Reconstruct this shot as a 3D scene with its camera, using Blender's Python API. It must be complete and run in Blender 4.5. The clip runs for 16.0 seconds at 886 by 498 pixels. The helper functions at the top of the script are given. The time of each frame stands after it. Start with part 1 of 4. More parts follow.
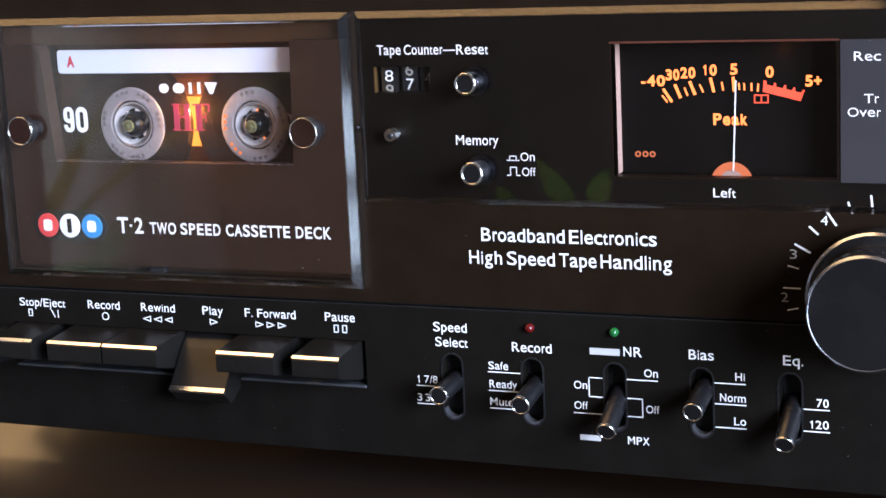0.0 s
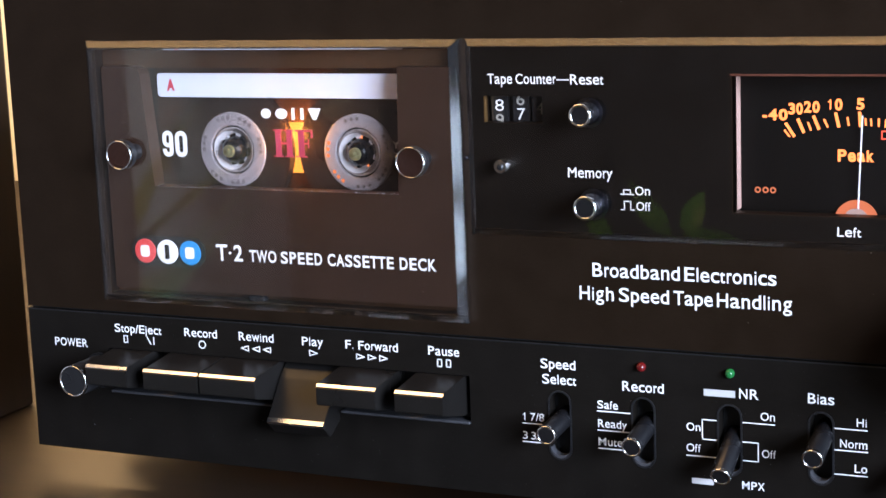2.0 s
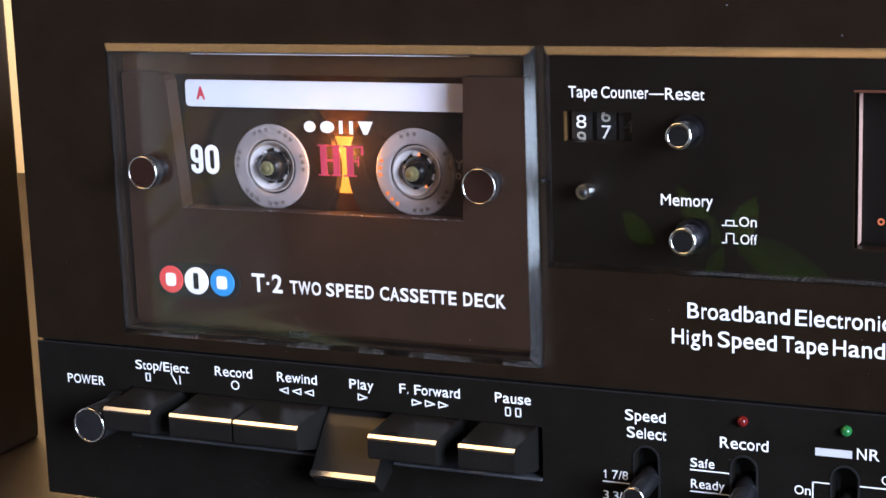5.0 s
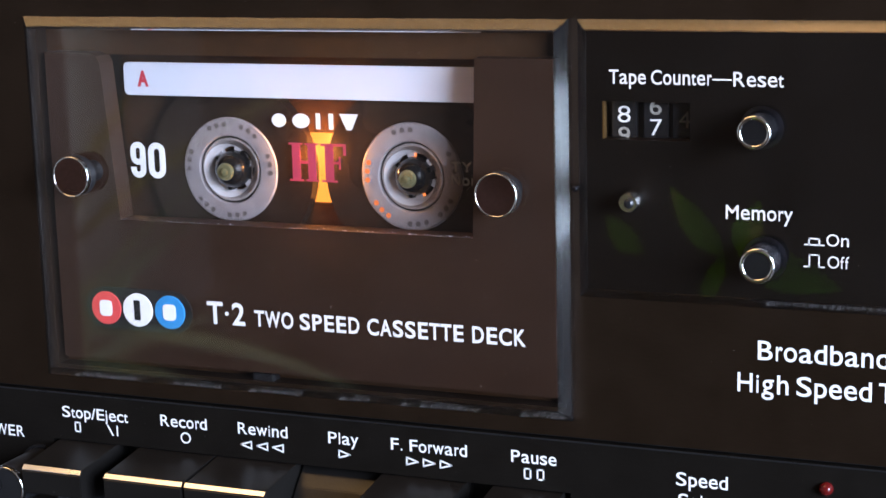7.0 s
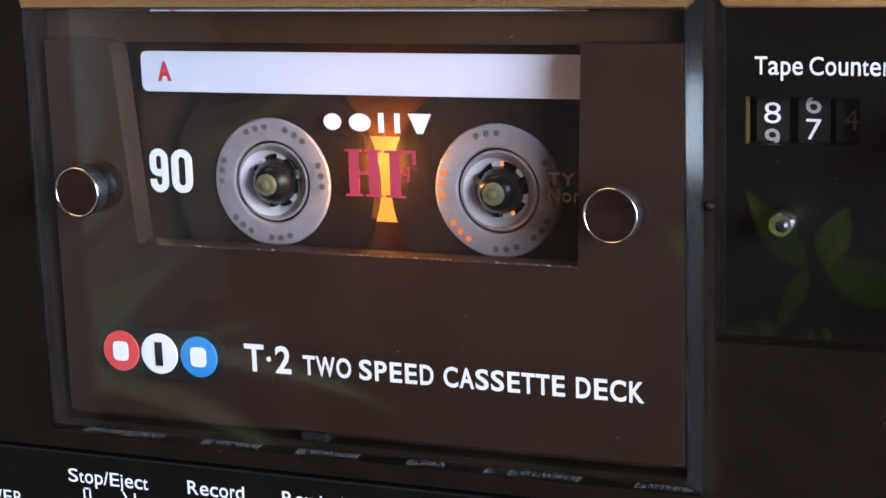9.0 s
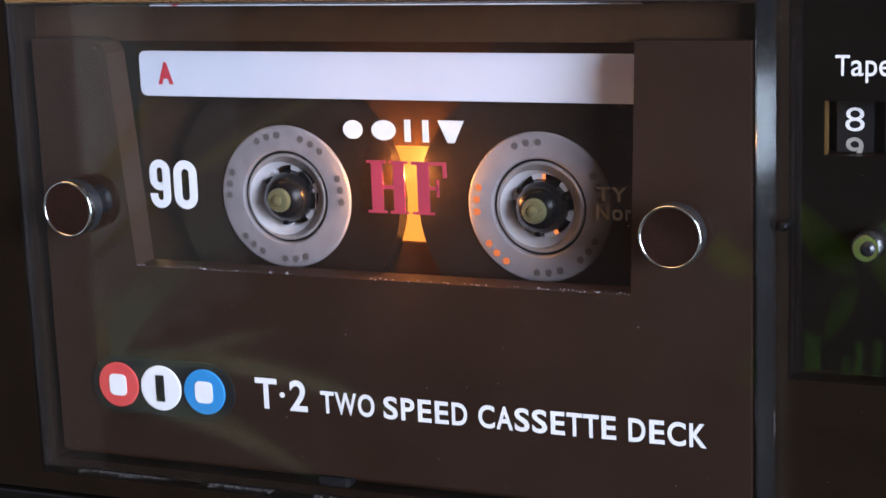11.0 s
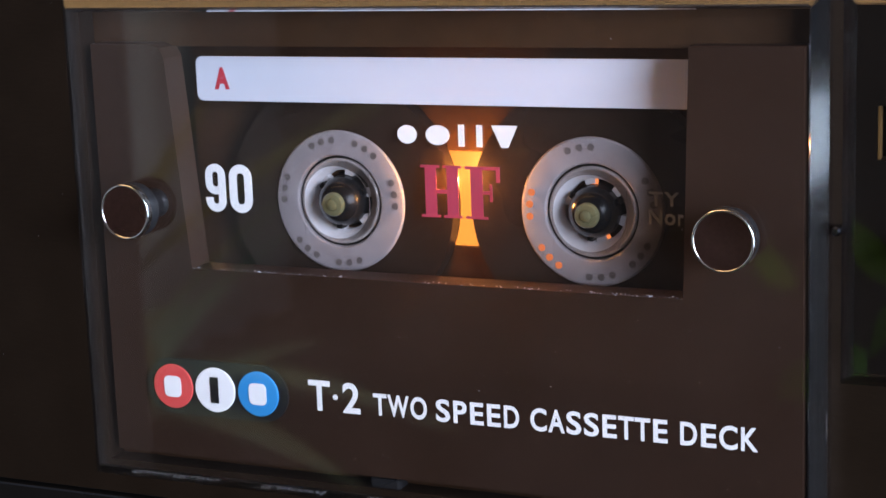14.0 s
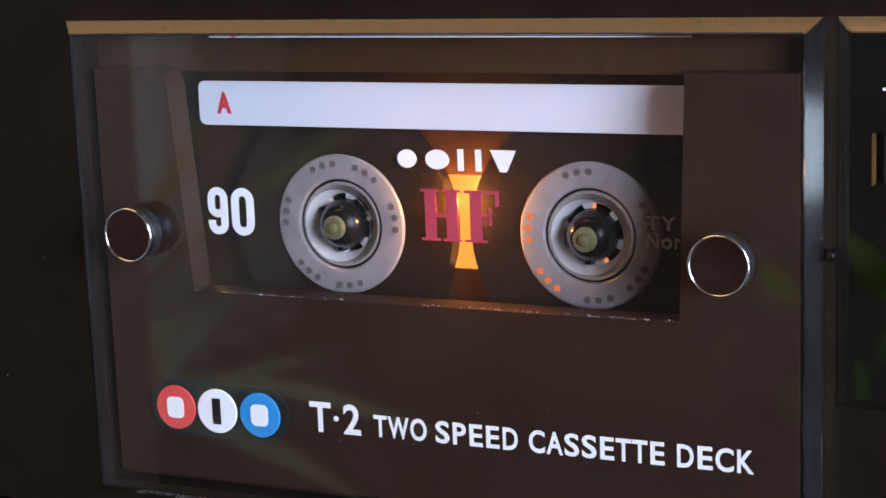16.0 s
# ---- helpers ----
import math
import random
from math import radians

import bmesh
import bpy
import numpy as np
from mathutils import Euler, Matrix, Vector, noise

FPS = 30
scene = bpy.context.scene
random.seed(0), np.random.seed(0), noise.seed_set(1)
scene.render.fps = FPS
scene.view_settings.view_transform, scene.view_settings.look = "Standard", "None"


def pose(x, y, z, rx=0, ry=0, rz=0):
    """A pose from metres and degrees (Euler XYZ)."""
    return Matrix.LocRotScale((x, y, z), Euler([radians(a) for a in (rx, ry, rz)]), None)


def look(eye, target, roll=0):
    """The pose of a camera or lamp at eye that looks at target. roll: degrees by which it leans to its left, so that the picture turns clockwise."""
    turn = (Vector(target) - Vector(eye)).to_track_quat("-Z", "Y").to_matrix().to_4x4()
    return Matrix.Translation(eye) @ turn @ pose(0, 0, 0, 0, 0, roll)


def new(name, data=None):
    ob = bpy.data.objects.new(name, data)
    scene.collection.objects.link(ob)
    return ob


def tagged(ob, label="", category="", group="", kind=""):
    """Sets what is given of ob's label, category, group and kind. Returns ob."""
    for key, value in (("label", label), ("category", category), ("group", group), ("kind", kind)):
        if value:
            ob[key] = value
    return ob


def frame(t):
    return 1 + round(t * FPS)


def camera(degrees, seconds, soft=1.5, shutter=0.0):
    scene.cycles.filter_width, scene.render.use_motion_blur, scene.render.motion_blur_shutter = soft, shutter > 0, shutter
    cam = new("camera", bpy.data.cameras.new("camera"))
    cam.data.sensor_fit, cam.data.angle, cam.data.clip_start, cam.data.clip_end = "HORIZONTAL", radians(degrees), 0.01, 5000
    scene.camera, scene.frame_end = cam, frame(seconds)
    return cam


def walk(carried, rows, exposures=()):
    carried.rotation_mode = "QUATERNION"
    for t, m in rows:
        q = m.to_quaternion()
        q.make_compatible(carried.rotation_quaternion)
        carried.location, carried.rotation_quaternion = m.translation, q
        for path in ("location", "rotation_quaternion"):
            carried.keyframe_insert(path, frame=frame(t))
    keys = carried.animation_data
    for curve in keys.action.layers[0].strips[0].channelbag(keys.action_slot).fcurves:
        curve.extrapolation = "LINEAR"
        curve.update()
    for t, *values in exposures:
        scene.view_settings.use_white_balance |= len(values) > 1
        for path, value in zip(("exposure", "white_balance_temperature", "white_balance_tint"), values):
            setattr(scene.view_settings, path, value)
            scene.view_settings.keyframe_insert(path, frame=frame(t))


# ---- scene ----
import functools

cam = camera(27.50, 16.0)
PATH = [
    (0.0, 0.18731, -0.46516, 0.17104, 79.073, 2.659, 22.693),
    (0.5, 0.18386, -0.46822, 0.17221, 79.213, 2.534, 23.351),
    (1.0, 0.17629, -0.46448, 0.17416, 79.157, 2.385, 24.028),
    (1.5, 0.17155, -0.46174, 0.17538, 79.108, 2.350, 24.490),
    (2.0, 0.16933, -0.45607, 0.17700, 79.295, 2.228, 24.757),
    (2.5, 0.16747, -0.45240, 0.18290, 79.001, 2.168, 24.749),
    (3.0, 0.16835, -0.45251, 0.18280, 79.248, 2.027, 24.777),
    (3.5, 0.16743, -0.45005, 0.18518, 79.098, 1.895, 25.021),
    (4.0, 0.15881, -0.44333, 0.18512, 78.938, 1.807, 24.866),
    (4.2, 0.15275, -0.43477, 0.18271, 78.916, 1.805, 24.889),
    (6.3, 0.09040, -0.35791, 0.17933, 77.507, 2.102, 22.939),
    (6.5, 0.09007, -0.34586, 0.17691, 77.566, 2.283, 23.473),
    (7.0, 0.07170, -0.33364, 0.16875, 78.347, 1.483, 21.961),
    (7.5, 0.06093, -0.31743, 0.16648, 78.121, 1.517, 21.630),
    (8.0, 0.05230, -0.29935, 0.16652, 77.904, 1.685, 22.021),
    (8.5, 0.04107, -0.28806, 0.16206, 78.599, 1.424, 22.139),
    (9.0, 0.03188, -0.27200, 0.16068, 78.172, 1.790, 22.306),
    (11.5, 0.01668, -0.23962, 0.15572, 78.120, 2.150, 23.417),
    (12.0, 0.01776, -0.23862, 0.15416, 78.138, 2.190, 24.061),
    (12.5, 0.01710, -0.23955, 0.15448, 78.230, 2.045, 24.221),
    (13.0, 0.01778, -0.24058, 0.15684, 78.116, 2.256, 24.553),
    (13.5, 0.01678, -0.24298, 0.15701, 78.247, 2.116, 24.286),
    (14.0, 0.01622, -0.24451, 0.15637, 78.664, 1.992, 24.248),
    (14.5, 0.01624, -0.24361, 0.15865, 78.230, 2.102, 24.252),
    (15.0, 0.01810, -0.24261, 0.15731, 78.629, 2.200, 24.676),
    (15.5, 0.01784, -0.24376, 0.15789, 78.731, 2.101, 24.507),
    (16.0, 0.01849, -0.24607, 0.15901, 78.965, 2.050, 24.497),
]
# the film camera closes its iris a little as it draws near
EXPOSURES = [(0.0, 0.28), (2.0, 0.31), (4.2, 0.28), (6.5, 0.08), (8.0, 0.0), (11.5, -0.2), (16.0, -0.27)]
walk(cam, [(t, pose(x, y, z, rx, ry, rz)) for t, x, y, z, rx, ry, rz in PATH], EXPOSURES)

# ---------------- world, lights ----------------
world = bpy.data.worlds.new("world")
world.use_nodes = True
world.node_tree.nodes["Background"].inputs[0].default_value = (0.55, 0.65, 0.9, 1)
world.node_tree.nodes["Background"].inputs[1].default_value = 0.3
scene.world = world


def lamp(name, kind, place, target, energy, colour, size=0.1, size_y=None):
    data = bpy.data.lights.new(name, kind)
    data.energy, data.color = energy, colour
    if kind == "AREA":
        data.size = size
        if size_y:
            data.shape, data.size_y = "RECTANGLE", size_y
    else:
        data.shadow_soft_size = size
    ob = new(name, data)
    ob.matrix_world = look(place, target)
    return ob


# daylight in the opening of the side window, and the warm room lamp over the far end of the shelf
lamp("window_daylight", "AREA", (1.78, -1.22, 0.62), (0.0, -1.22, 0.45), 190.0, (0.64, 0.76, 1.0), 1.3, 1.0)
lamp("ceiling_lamp_light", "AREA", (-0.95, -0.42, 1.70), (-0.95, -0.42, 0.0), 19.5, (1.0, 0.60, 0.27), 1.6, 0.95)
# unseen lamp added low on the right, for the door bevel to mirror
lamp("bevel_fill_light", "AREA", (1.78, -1.06, -0.32), (0.0, -1.06, -0.32), 27.0, (0.62, 0.78, 1.0), 1.6, 0.46)
# added light behind the curtain, for a milky reflection in the door cover
lamp("door_glare_light", "AREA", (-1.81, -2.2, 0.05), (0.0, -2.2, 0.05), 2.4, (0.86, 0.92, 1.0), 0.55, 1.0)
lamp("room_lamp", "POINT", (-0.50, 0.34, 0.60), (0, 0, 0), 30.0, (1.0, 0.66, 0.32), 0.06)
# added point light inside the shell front, tinting the reels amber
lamp("reel_tint_light", "POINT", (-0.0959, 0.00752, 0.1120), (0, 0, 0), 0.052, (1.0, 0.42, 0.10), 0.0003)
lamp("meter_bulb", "POINT", (0.084, 0.0042, 0.1284), (0, 0, 0), 0.0006, (1.0, 0.36, 0.12), 0.0006)

# ---------------- materials ----------------


def nodes_of(name):
    m = bpy.data.materials.new(name)
    m.use_nodes = True
    return m, m.node_tree.nodes, m.node_tree.links


def mat(name, colour, rough=0.5, metal=0.0, vary=0.15, grain=900.0, bump=0.0, stretch=(1, 1, 1), rough_vary=0.1,
        spec=0.5, dust=0.0, coat=0.0):
    """Principled surface with fine grain, slow stains, uneven gloss and, where wanted, specks of dust."""
    m, n, l = nodes_of(name)
    b = n["Principled BSDF"]
    b.inputs["Metallic"].default_value = metal
    b.inputs["Specular IOR Level"].default_value = spec
    b.inputs["Coat Weight"].default_value = coat
    co, mp = n.new("ShaderNodeTexCoord"), n.new("ShaderNodeMapping")
    mp.inputs["Scale"].default_value = stretch
    l.new(co.outputs["Object"], mp.inputs[0])
    fine, slow = n.new("ShaderNodeTexNoise"), n.new("ShaderNodeTexNoise")
    fine.inputs["Scale"].default_value, slow.inputs["Scale"].default_value = grain, grain / 25
    fine.inputs["Detail"].default_value = 4
    l.new(mp.outputs[0], fine.inputs["Vector"])
    l.new(co.outputs["Object"], slow.inputs["Vector"])
    add = n.new("ShaderNodeMath")
    l.new(fine.outputs[0], add.inputs[0])
    l.new(slow.outputs[0], add.inputs[1])
    ramp = n.new("ShaderNodeMapRange")
    ramp.inputs[1].default_value, ramp.inputs[2].default_value = 0.6, 1.4
    ramp.inputs[3].default_value, ramp.inputs[4].default_value = 1 - vary, 1 + vary
    l.new(add.outputs[0], ramp.inputs[0])
    mul = n.new("ShaderNodeVectorMath")
    mul.operation = "SCALE"
    mul.inputs[0].default_value = colour
    l.new(ramp.outputs[0], mul.inputs["Scale"])
    out = mul.outputs[0]
    if dust:
        v = n.new("ShaderNodeTexNoise")
        v.inputs["Scale"].default_value = 1400
        l.new(co.outputs["Object"], v.inputs["Vector"])
        r = n.new("ShaderNodeMapRange")
        r.inputs[1].default_value, r.inputs[2].default_value = 0.74, 0.80
        r.inputs[4].default_value = dust
        l.new(v.outputs[0], r.inputs[0])
        mix = n.new("ShaderNodeMix")
        mix.data_type = "RGBA"
        mix.inputs[7].default_value = (0.35, 0.33, 0.3, 1)
        l.new(r.outputs[0], mix.inputs[0])
        l.new(out, mix.inputs[6])
        out = mix.outputs[2]
    l.new(out, b.inputs["Base Color"])
    rr = n.new("ShaderNodeMapRange")
    rr.inputs[1].default_value, rr.inputs[2].default_value = 0.3, 0.7
    rr.inputs[3].default_value, rr.inputs[4].default_value = max(0.02, rough - rough_vary), rough + rough_vary
    l.new(slow.outputs[0], rr.inputs[0])
    l.new(rr.outputs[0], b.inputs["Roughness"])
    if bump:
        bm_ = n.new("ShaderNodeBump")
        bm_.inputs["Strength"].default_value, bm_.inputs["Distance"].default_value = bump, 0.0002
        l.new(fine.outputs[0], bm_.inputs["Height"])
        l.new(bm_.outputs[0], b.inputs["Normal"])
    return m


def glow(name, colour, strength, back=(0.02, 0.01, 0.005)):
    m, n, l = nodes_of(name)
    b = n["Principled BSDF"]
    b.inputs["Base Color"].default_value = (*back, 1)
    b.inputs["Emission Color"].default_value = (*colour, 1)
    b.inputs["Emission Strength"].default_value = strength
    b.inputs["Roughness"].default_value = 0.5
    return m


def clear(name, tint, ior=1.49, rough=0.02, haze=0.0):
    """Clear or smoked acrylic sheet: tinted passage, mirror gloss by Fresnel, a little surface haze of dust."""
    m, n, l = nodes_of(name)
    n.remove(n["Principled BSDF"])
    out = n["Material Output"]
    tr = n.new("ShaderNodeBsdfTransparent")
    gl = n.new("ShaderNodeBsdfGlossy")
    tr.inputs[0].default_value = (*tint, 1)
    gl.inputs["Roughness"].default_value = rough
    fr = n.new("ShaderNodeFresnel")
    fr.inputs[0].default_value = ior
    mx = n.new("ShaderNodeMixShader")
    l.new(fr.outputs[0], mx.inputs[0])
    l.new(tr.outputs[0], mx.inputs[1])
    l.new(gl.outputs[0], mx.inputs[2])
    last = mx
    if haze:
        df = n.new("ShaderNodeBsdfDiffuse")
        df.inputs[0].default_value = (0.6, 0.6, 0.6, 1)
        hz = n.new("ShaderNodeMixShader")
        nz = n.new("ShaderNodeTexNoise")
        nz.inputs["Scale"].default_value = 60
        co = n.new("ShaderNodeTexCoord")
        l.new(co.outputs["Object"], nz.inputs["Vector"])
        mr = n.new("ShaderNodeMapRange")
        mr.inputs[1].default_value, mr.inputs[2].default_value = 0.3, 0.8
        mr.inputs[3].default_value, mr.inputs[4].default_value = haze * 0.4, haze * 1.6
        l.new(nz.outputs[0], mr.inputs[0])
        l.new(mr.outputs[0], hz.inputs[0])
        l.new(mx.outputs[0], hz.inputs[1])
        l.new(df.outputs[0], hz.inputs[2])
        last = hz
    l.new(last.outputs[0], out.inputs[0])
    return m


BLACK = mat("black_anodised_panel", (0.0115, 0.0069, 0.0042), 0.36, 0.0, 0.2, 2500, 0.12, (0.15, 1, 1), 0.06, 0.08, dust=0.10)
BLACK_LOW = mat("black_satin_panel", (0.0072, 0.0060, 0.0050), 0.38, 0.0, 0.2, 2500, 0.1, (0.15, 1, 1), 0.06, 0.08, dust=0.10)
COUNTER = mat("black_counter_panel", (0.0046, 0.0034, 0.0026), 0.5, 0.0, 0.2, 1500, 0.0, rough_vary=0.05, spec=0.1)
PLATE = mat("dark_brown_door_plate", (0.0265, 0.0136, 0.0085), 0.5, 0.0, 0.15, 2200, 0.1, rough_vary=0.06, spec=0.1, dust=0.12)
# both browns carry the shelf's reflection in the cover's lower edge
WELL = mat("dark_tape_well", (0.055, 0.027, 0.012), 0.5, 0.0, 0.3, 300, spec=0.1)
WELLRIM = mat("reflection_brown_well_frame", (0.040, 0.019, 0.0085), 0.45, 0.0, 0.3, 300, spec=0.2)
CASE = mat("black_steel_case", (0.02, 0.02, 0.02), 0.5, 0.0, 0.2, 1200, 0.15)
PLASTIC = mat("black_plastic", (0.012, 0.012, 0.013), 0.3, 0.0, 0.15, 1800, 0.1, rough_vary=0.08)
LEVER = mat("grey_black_lever", (0.007, 0.007, 0.008), 0.25, 0.0, 0.2, 1500, 0.1, spec=0.4)
CHROME = mat("polished_metal", (0.85, 0.83, 0.80), 0.14, 1.0, 0.05, 800, rough_vary=0.06)
BRASSY = mat("bright_trim_metal", (0.86, 0.90, 0.95), 0.25, 1.0, 0.06, 900, 0.05, (0.1, 1, 1))
KNOBFACE = mat("dark_knob_metal", (0.16, 0.085, 0.072), 0.3, 1.0, 0.15, 1500, 0.05)
WHITE = mat("white_lettering_ink", (0.86, 0.86, 0.87), 0.5, 0.0, 0.04, 3000, spec=0.2)
GREYINK = mat("grey_lettering_ink", (0.34, 0.33, 0.30), 0.5, 0.0, 0.08, 3000)
BARINK = mat("light_grey_ink", (0.52, 0.52, 0.53), 0.5, 0.0, 0.06, 3000)
FAINT = mat("faint_lettering_ink", (0.16, 0.14, 0.11), 0.5, 0.0, 0.1, 3000)
PAPER = mat("white_label_paper", (0.63, 0.65, 0.73), 0.6, 0.0, 0.03, 1500, 0.05, spec=0.3)
REDINK = mat("red_print_ink", (0.55, 0.04, 0.06), 0.5, 0.0, 0.05, 2000)
CRIMSON = mat("crimson_print_ink", (0.42, 0.045, 0.085), 0.5, 0.0, 0.05, 2000)
LOGORED = mat("red_badge_enamel", (0.70, 0.07, 0.07), 0.4, 0.0, 0.04, 2000)
LOGOBLUE = mat("blue_badge_enamel", (0.03, 0.27, 0.62), 0.4, 0.0, 0.04, 2000)
REEL = mat("translucent_white_reel", (0.46, 0.45, 0.49), 0.45, 0.0, 0.22, 450, 0.08, spec=0.3)
REELDOT = mat("reel_recess", (0.19, 0.18, 0.185), 0.6, 0.0, 0.1, 900)
HUBGREY = mat("pale_grey_hub", (0.46, 0.44, 0.45), 0.3, 0.0, 0.06, 900)
TAPE = mat("dark_brown_tape_pack", (0.030, 0.019, 0.013), 0.3, 0.0, 0.3, 1200, 0.1)
SPINDLE = mat("glossy_black_plastic", (0.006, 0.006, 0.0065), 0.16, 0.0, 0.15, 1500, rough_vary=0.05)
GLOWLINE = mat("red_brown_glow_line", (0.10, 0.032, 0.02), 0.4, 0.0, 0.3, 300)
OLIVE = mat("olive_spindle_tip", (0.13, 0.12, 0.06), 0.22, 0.0, 0.1, 900)
GROOVE = mat("dark_groove", (0.006, 0.006, 0.006), 0.6)
VUBLACK = mat("black_meter_face", (0.004, 0.0034, 0.003), 0.6, 0.0, 0.2, 900, spec=0.06)
KEYBLACK = mat("black_key_plastic", (0.0085, 0.0075, 0.0068), 0.33, 0.0, 0.2, 1800, 0.12, rough_vary=0.08, spec=0.35, dust=0.2)
VUWALL = mat("pale_meter_wall", (0.42, 0.28, 0.24), 0.5, 0.0, 0.08, 900)
VUGREY = mat("grey_meter_divider", (0.035, 0.035, 0.04), 0.5, 0.0, 0.08, 900, spec=0.2)
GOLD = mat("gold_edge_metal", (0.62, 0.38, 0.15), 0.35, 1.0, 0.1, 900)
BARREL = mat("dark_polished_barrel", (0.13, 0.13, 0.15), 0.2, 1.0, 0.1, 900)
LEDGE = mat("grey_ledge_and_glint", (0.05, 0.05, 0.055), 0.4, 0.0, 0.2, 900)
KNOBBLACK = mat("black_turned_knob", (0.008, 0.0075, 0.008), 0.28, 0.0, 0.2, 1500, 0.05, spec=0.35)
KNOBFACEBLACK = mat("black_spun_knob_face", (0.0045, 0.0045, 0.005), 0.34, 0.0, 0.2, 1500, 0.05, rough_vary=0.05, spec=0.22)
LABELMIRROR = mat("label_mirror_metal", (0.92, 0.92, 0.94), 0.06, 1.0, 0.03, 900, rough_vary=0.02)
NEEDLE = mat("white_needle", (0.85, 0.86, 0.92), 0.4, 0.0, 0.02, 900)
AMBER = glow("amber_backlit_scale", (1.0, 0.245, 0.07), 2.7)
# glow put into the right reel's holes and hub gaps, in place of lamp light
GAPGLOW = glow("amber_gap_glow", (1.0, 0.26, 0.06), 1.5, (0.2, 0.1, 0.06))
REDLIT = glow("red_backlit_scale", (1.0, 0.10, 0.06), 1.6)
HUBLIT = glow("salmon_backlit_hub", (1.0, 0.27, 0.13), 0.75)
LAMPLIT = glow("tape_lamp_diffuser", (1.0, 0.36, 0.055), 3.4)
LED_RED = mat("red_led_lens", (0.10, 0.006, 0.006), 0.12, 0.0, 0.05, 900)
LED_GREEN = mat("green_led_lens", (0.012, 0.12, 0.03), 0.12, 0.0, 0.05, 900)
ACRYLIC = clear("clear_acrylic", (0.95, 0.93, 0.92), rough=0.045, haze=0.0015)
SMOKED = clear("smoked_acrylic", (0.95, 0.92, 0.90), 1.38, 0.02, haze=0.0002)
SHELL = clear("smoked_cassette_shell", (0.78, 0.74, 0.72), 1.4, 0.08, haze=0.004)
BEVEL = clear("polished_acrylic_edge", (0.55, 0.52, 0.50), 1.52, 0.07, haze=0.002)
WALLPAINT = mat("cream_wall_paint", (0.78, 0.66, 0.46), 0.8, 0.0, 0.05, 90, 0.1)
# unseen walls and ceiling, coloured dark so the covers mirror less light
ROOMPAINT = mat("darkened_room_paint", (0.058, 0.040, 0.029), 0.85, 0.0, 0.06, 60)
WOOD = mat("brown_shelf_wood", (0.0125, 0.0068, 0.0037), 0.55, 0.0, 0.3, 120, 0.1, (0.15, 1.6, 1.6), spec=0.2)
SPEAKER = mat("dark_speaker_veneer", (0.030, 0.017, 0.011), 0.4, 0.0, 0.3, 150, 0.1, (1.5, 1.5, 0.12))
PALMLEAF = mat("grey_green_leaf", (0.22, 0.30, 0.19), 0.45, 0.0, 0.3, 120, 0.1)
LEAF = mat("green_leaf", (0.14, 0.40, 0.05), 0.4, 0.0, 0.25, 120, 0.1)
POT = mat("terracotta_pot", (0.36, 0.15, 0.08), 0.8, 0.0, 0.15, 200, 0.2)
SOIL = mat("dark_soil", (0.04, 0.028, 0.02), 0.95, 0.0, 0.4, 300, 0.5)
FRAMEPAINT = mat("white_window_paint", (0.75, 0.75, 0.73), 0.4, 0.0, 0.04, 200)

# ---------------- mesh helpers (lengths in millimetres) ----------------
MM = 0.001


def link(name, bm, material, parent=None, label="", smooth=False):
    bmesh.ops.recalc_face_normals(bm, faces=bm.faces)
    me = bpy.data.meshes.new(name)
    bm.to_mesh(me)
    bm.free()
    me.materials.append(material)
    if smooth:
        for p in me.polygons:
            p.use_smooth = True
        me.set_sharp_from_angle(angle=radians(35))
    ob = new(name, me)
    if parent:
        ob.parent = parent
    if label:
        tagged(ob, label)
    return ob


def part(name, bm, material, parent, label="", smooth=False):
    return link(name, bm, material, parent, label, smooth)


def box(x0, x1, y0, y1, z0, z1, bevel=0.0, segments=2):
    bm = bmesh.new()
    bmesh.ops.create_cube(bm, size=1)
    for v in bm.verts:
        v.co = (MM * (x0 if v.co.x < 0 else x1), MM * (y0 if v.co.y < 0 else y1), MM * (z0 if v.co.z < 0 else z1))
    if bevel:
        bmesh.ops.bevel(bm, geom=bm.edges[:], offset=MM * bevel, segments=segments, affect="EDGES", profile=0.5)
    return bm


def rect(x0, x1, z0, z1):
    return [(x0, z0), (x1, z0), (x1, z1), (x0, z1)]


def stadium(xc, zc0, zc1, r, n=10):
    top = [(xc + r * math.cos(math.pi * i / n), zc1 - r + r * math.sin(math.pi * i / n)) for i in range(n + 1)]
    low = [(xc - r * math.cos(math.pi * i / n), zc0 + r - r * math.sin(math.pi * i / n)) for i in range(n + 1)]
    return top + low


def disc(xc, zc, r, n=32, start=0.0, end=2 * math.pi):
    full = abs(end - start - 2 * math.pi) < 1e-6
    return [(xc + r * math.cos(start + (end - start) * i / n), zc + r * math.sin(start + (end - start) * i / n))
            for i in range(n + (0 if full else 1))]


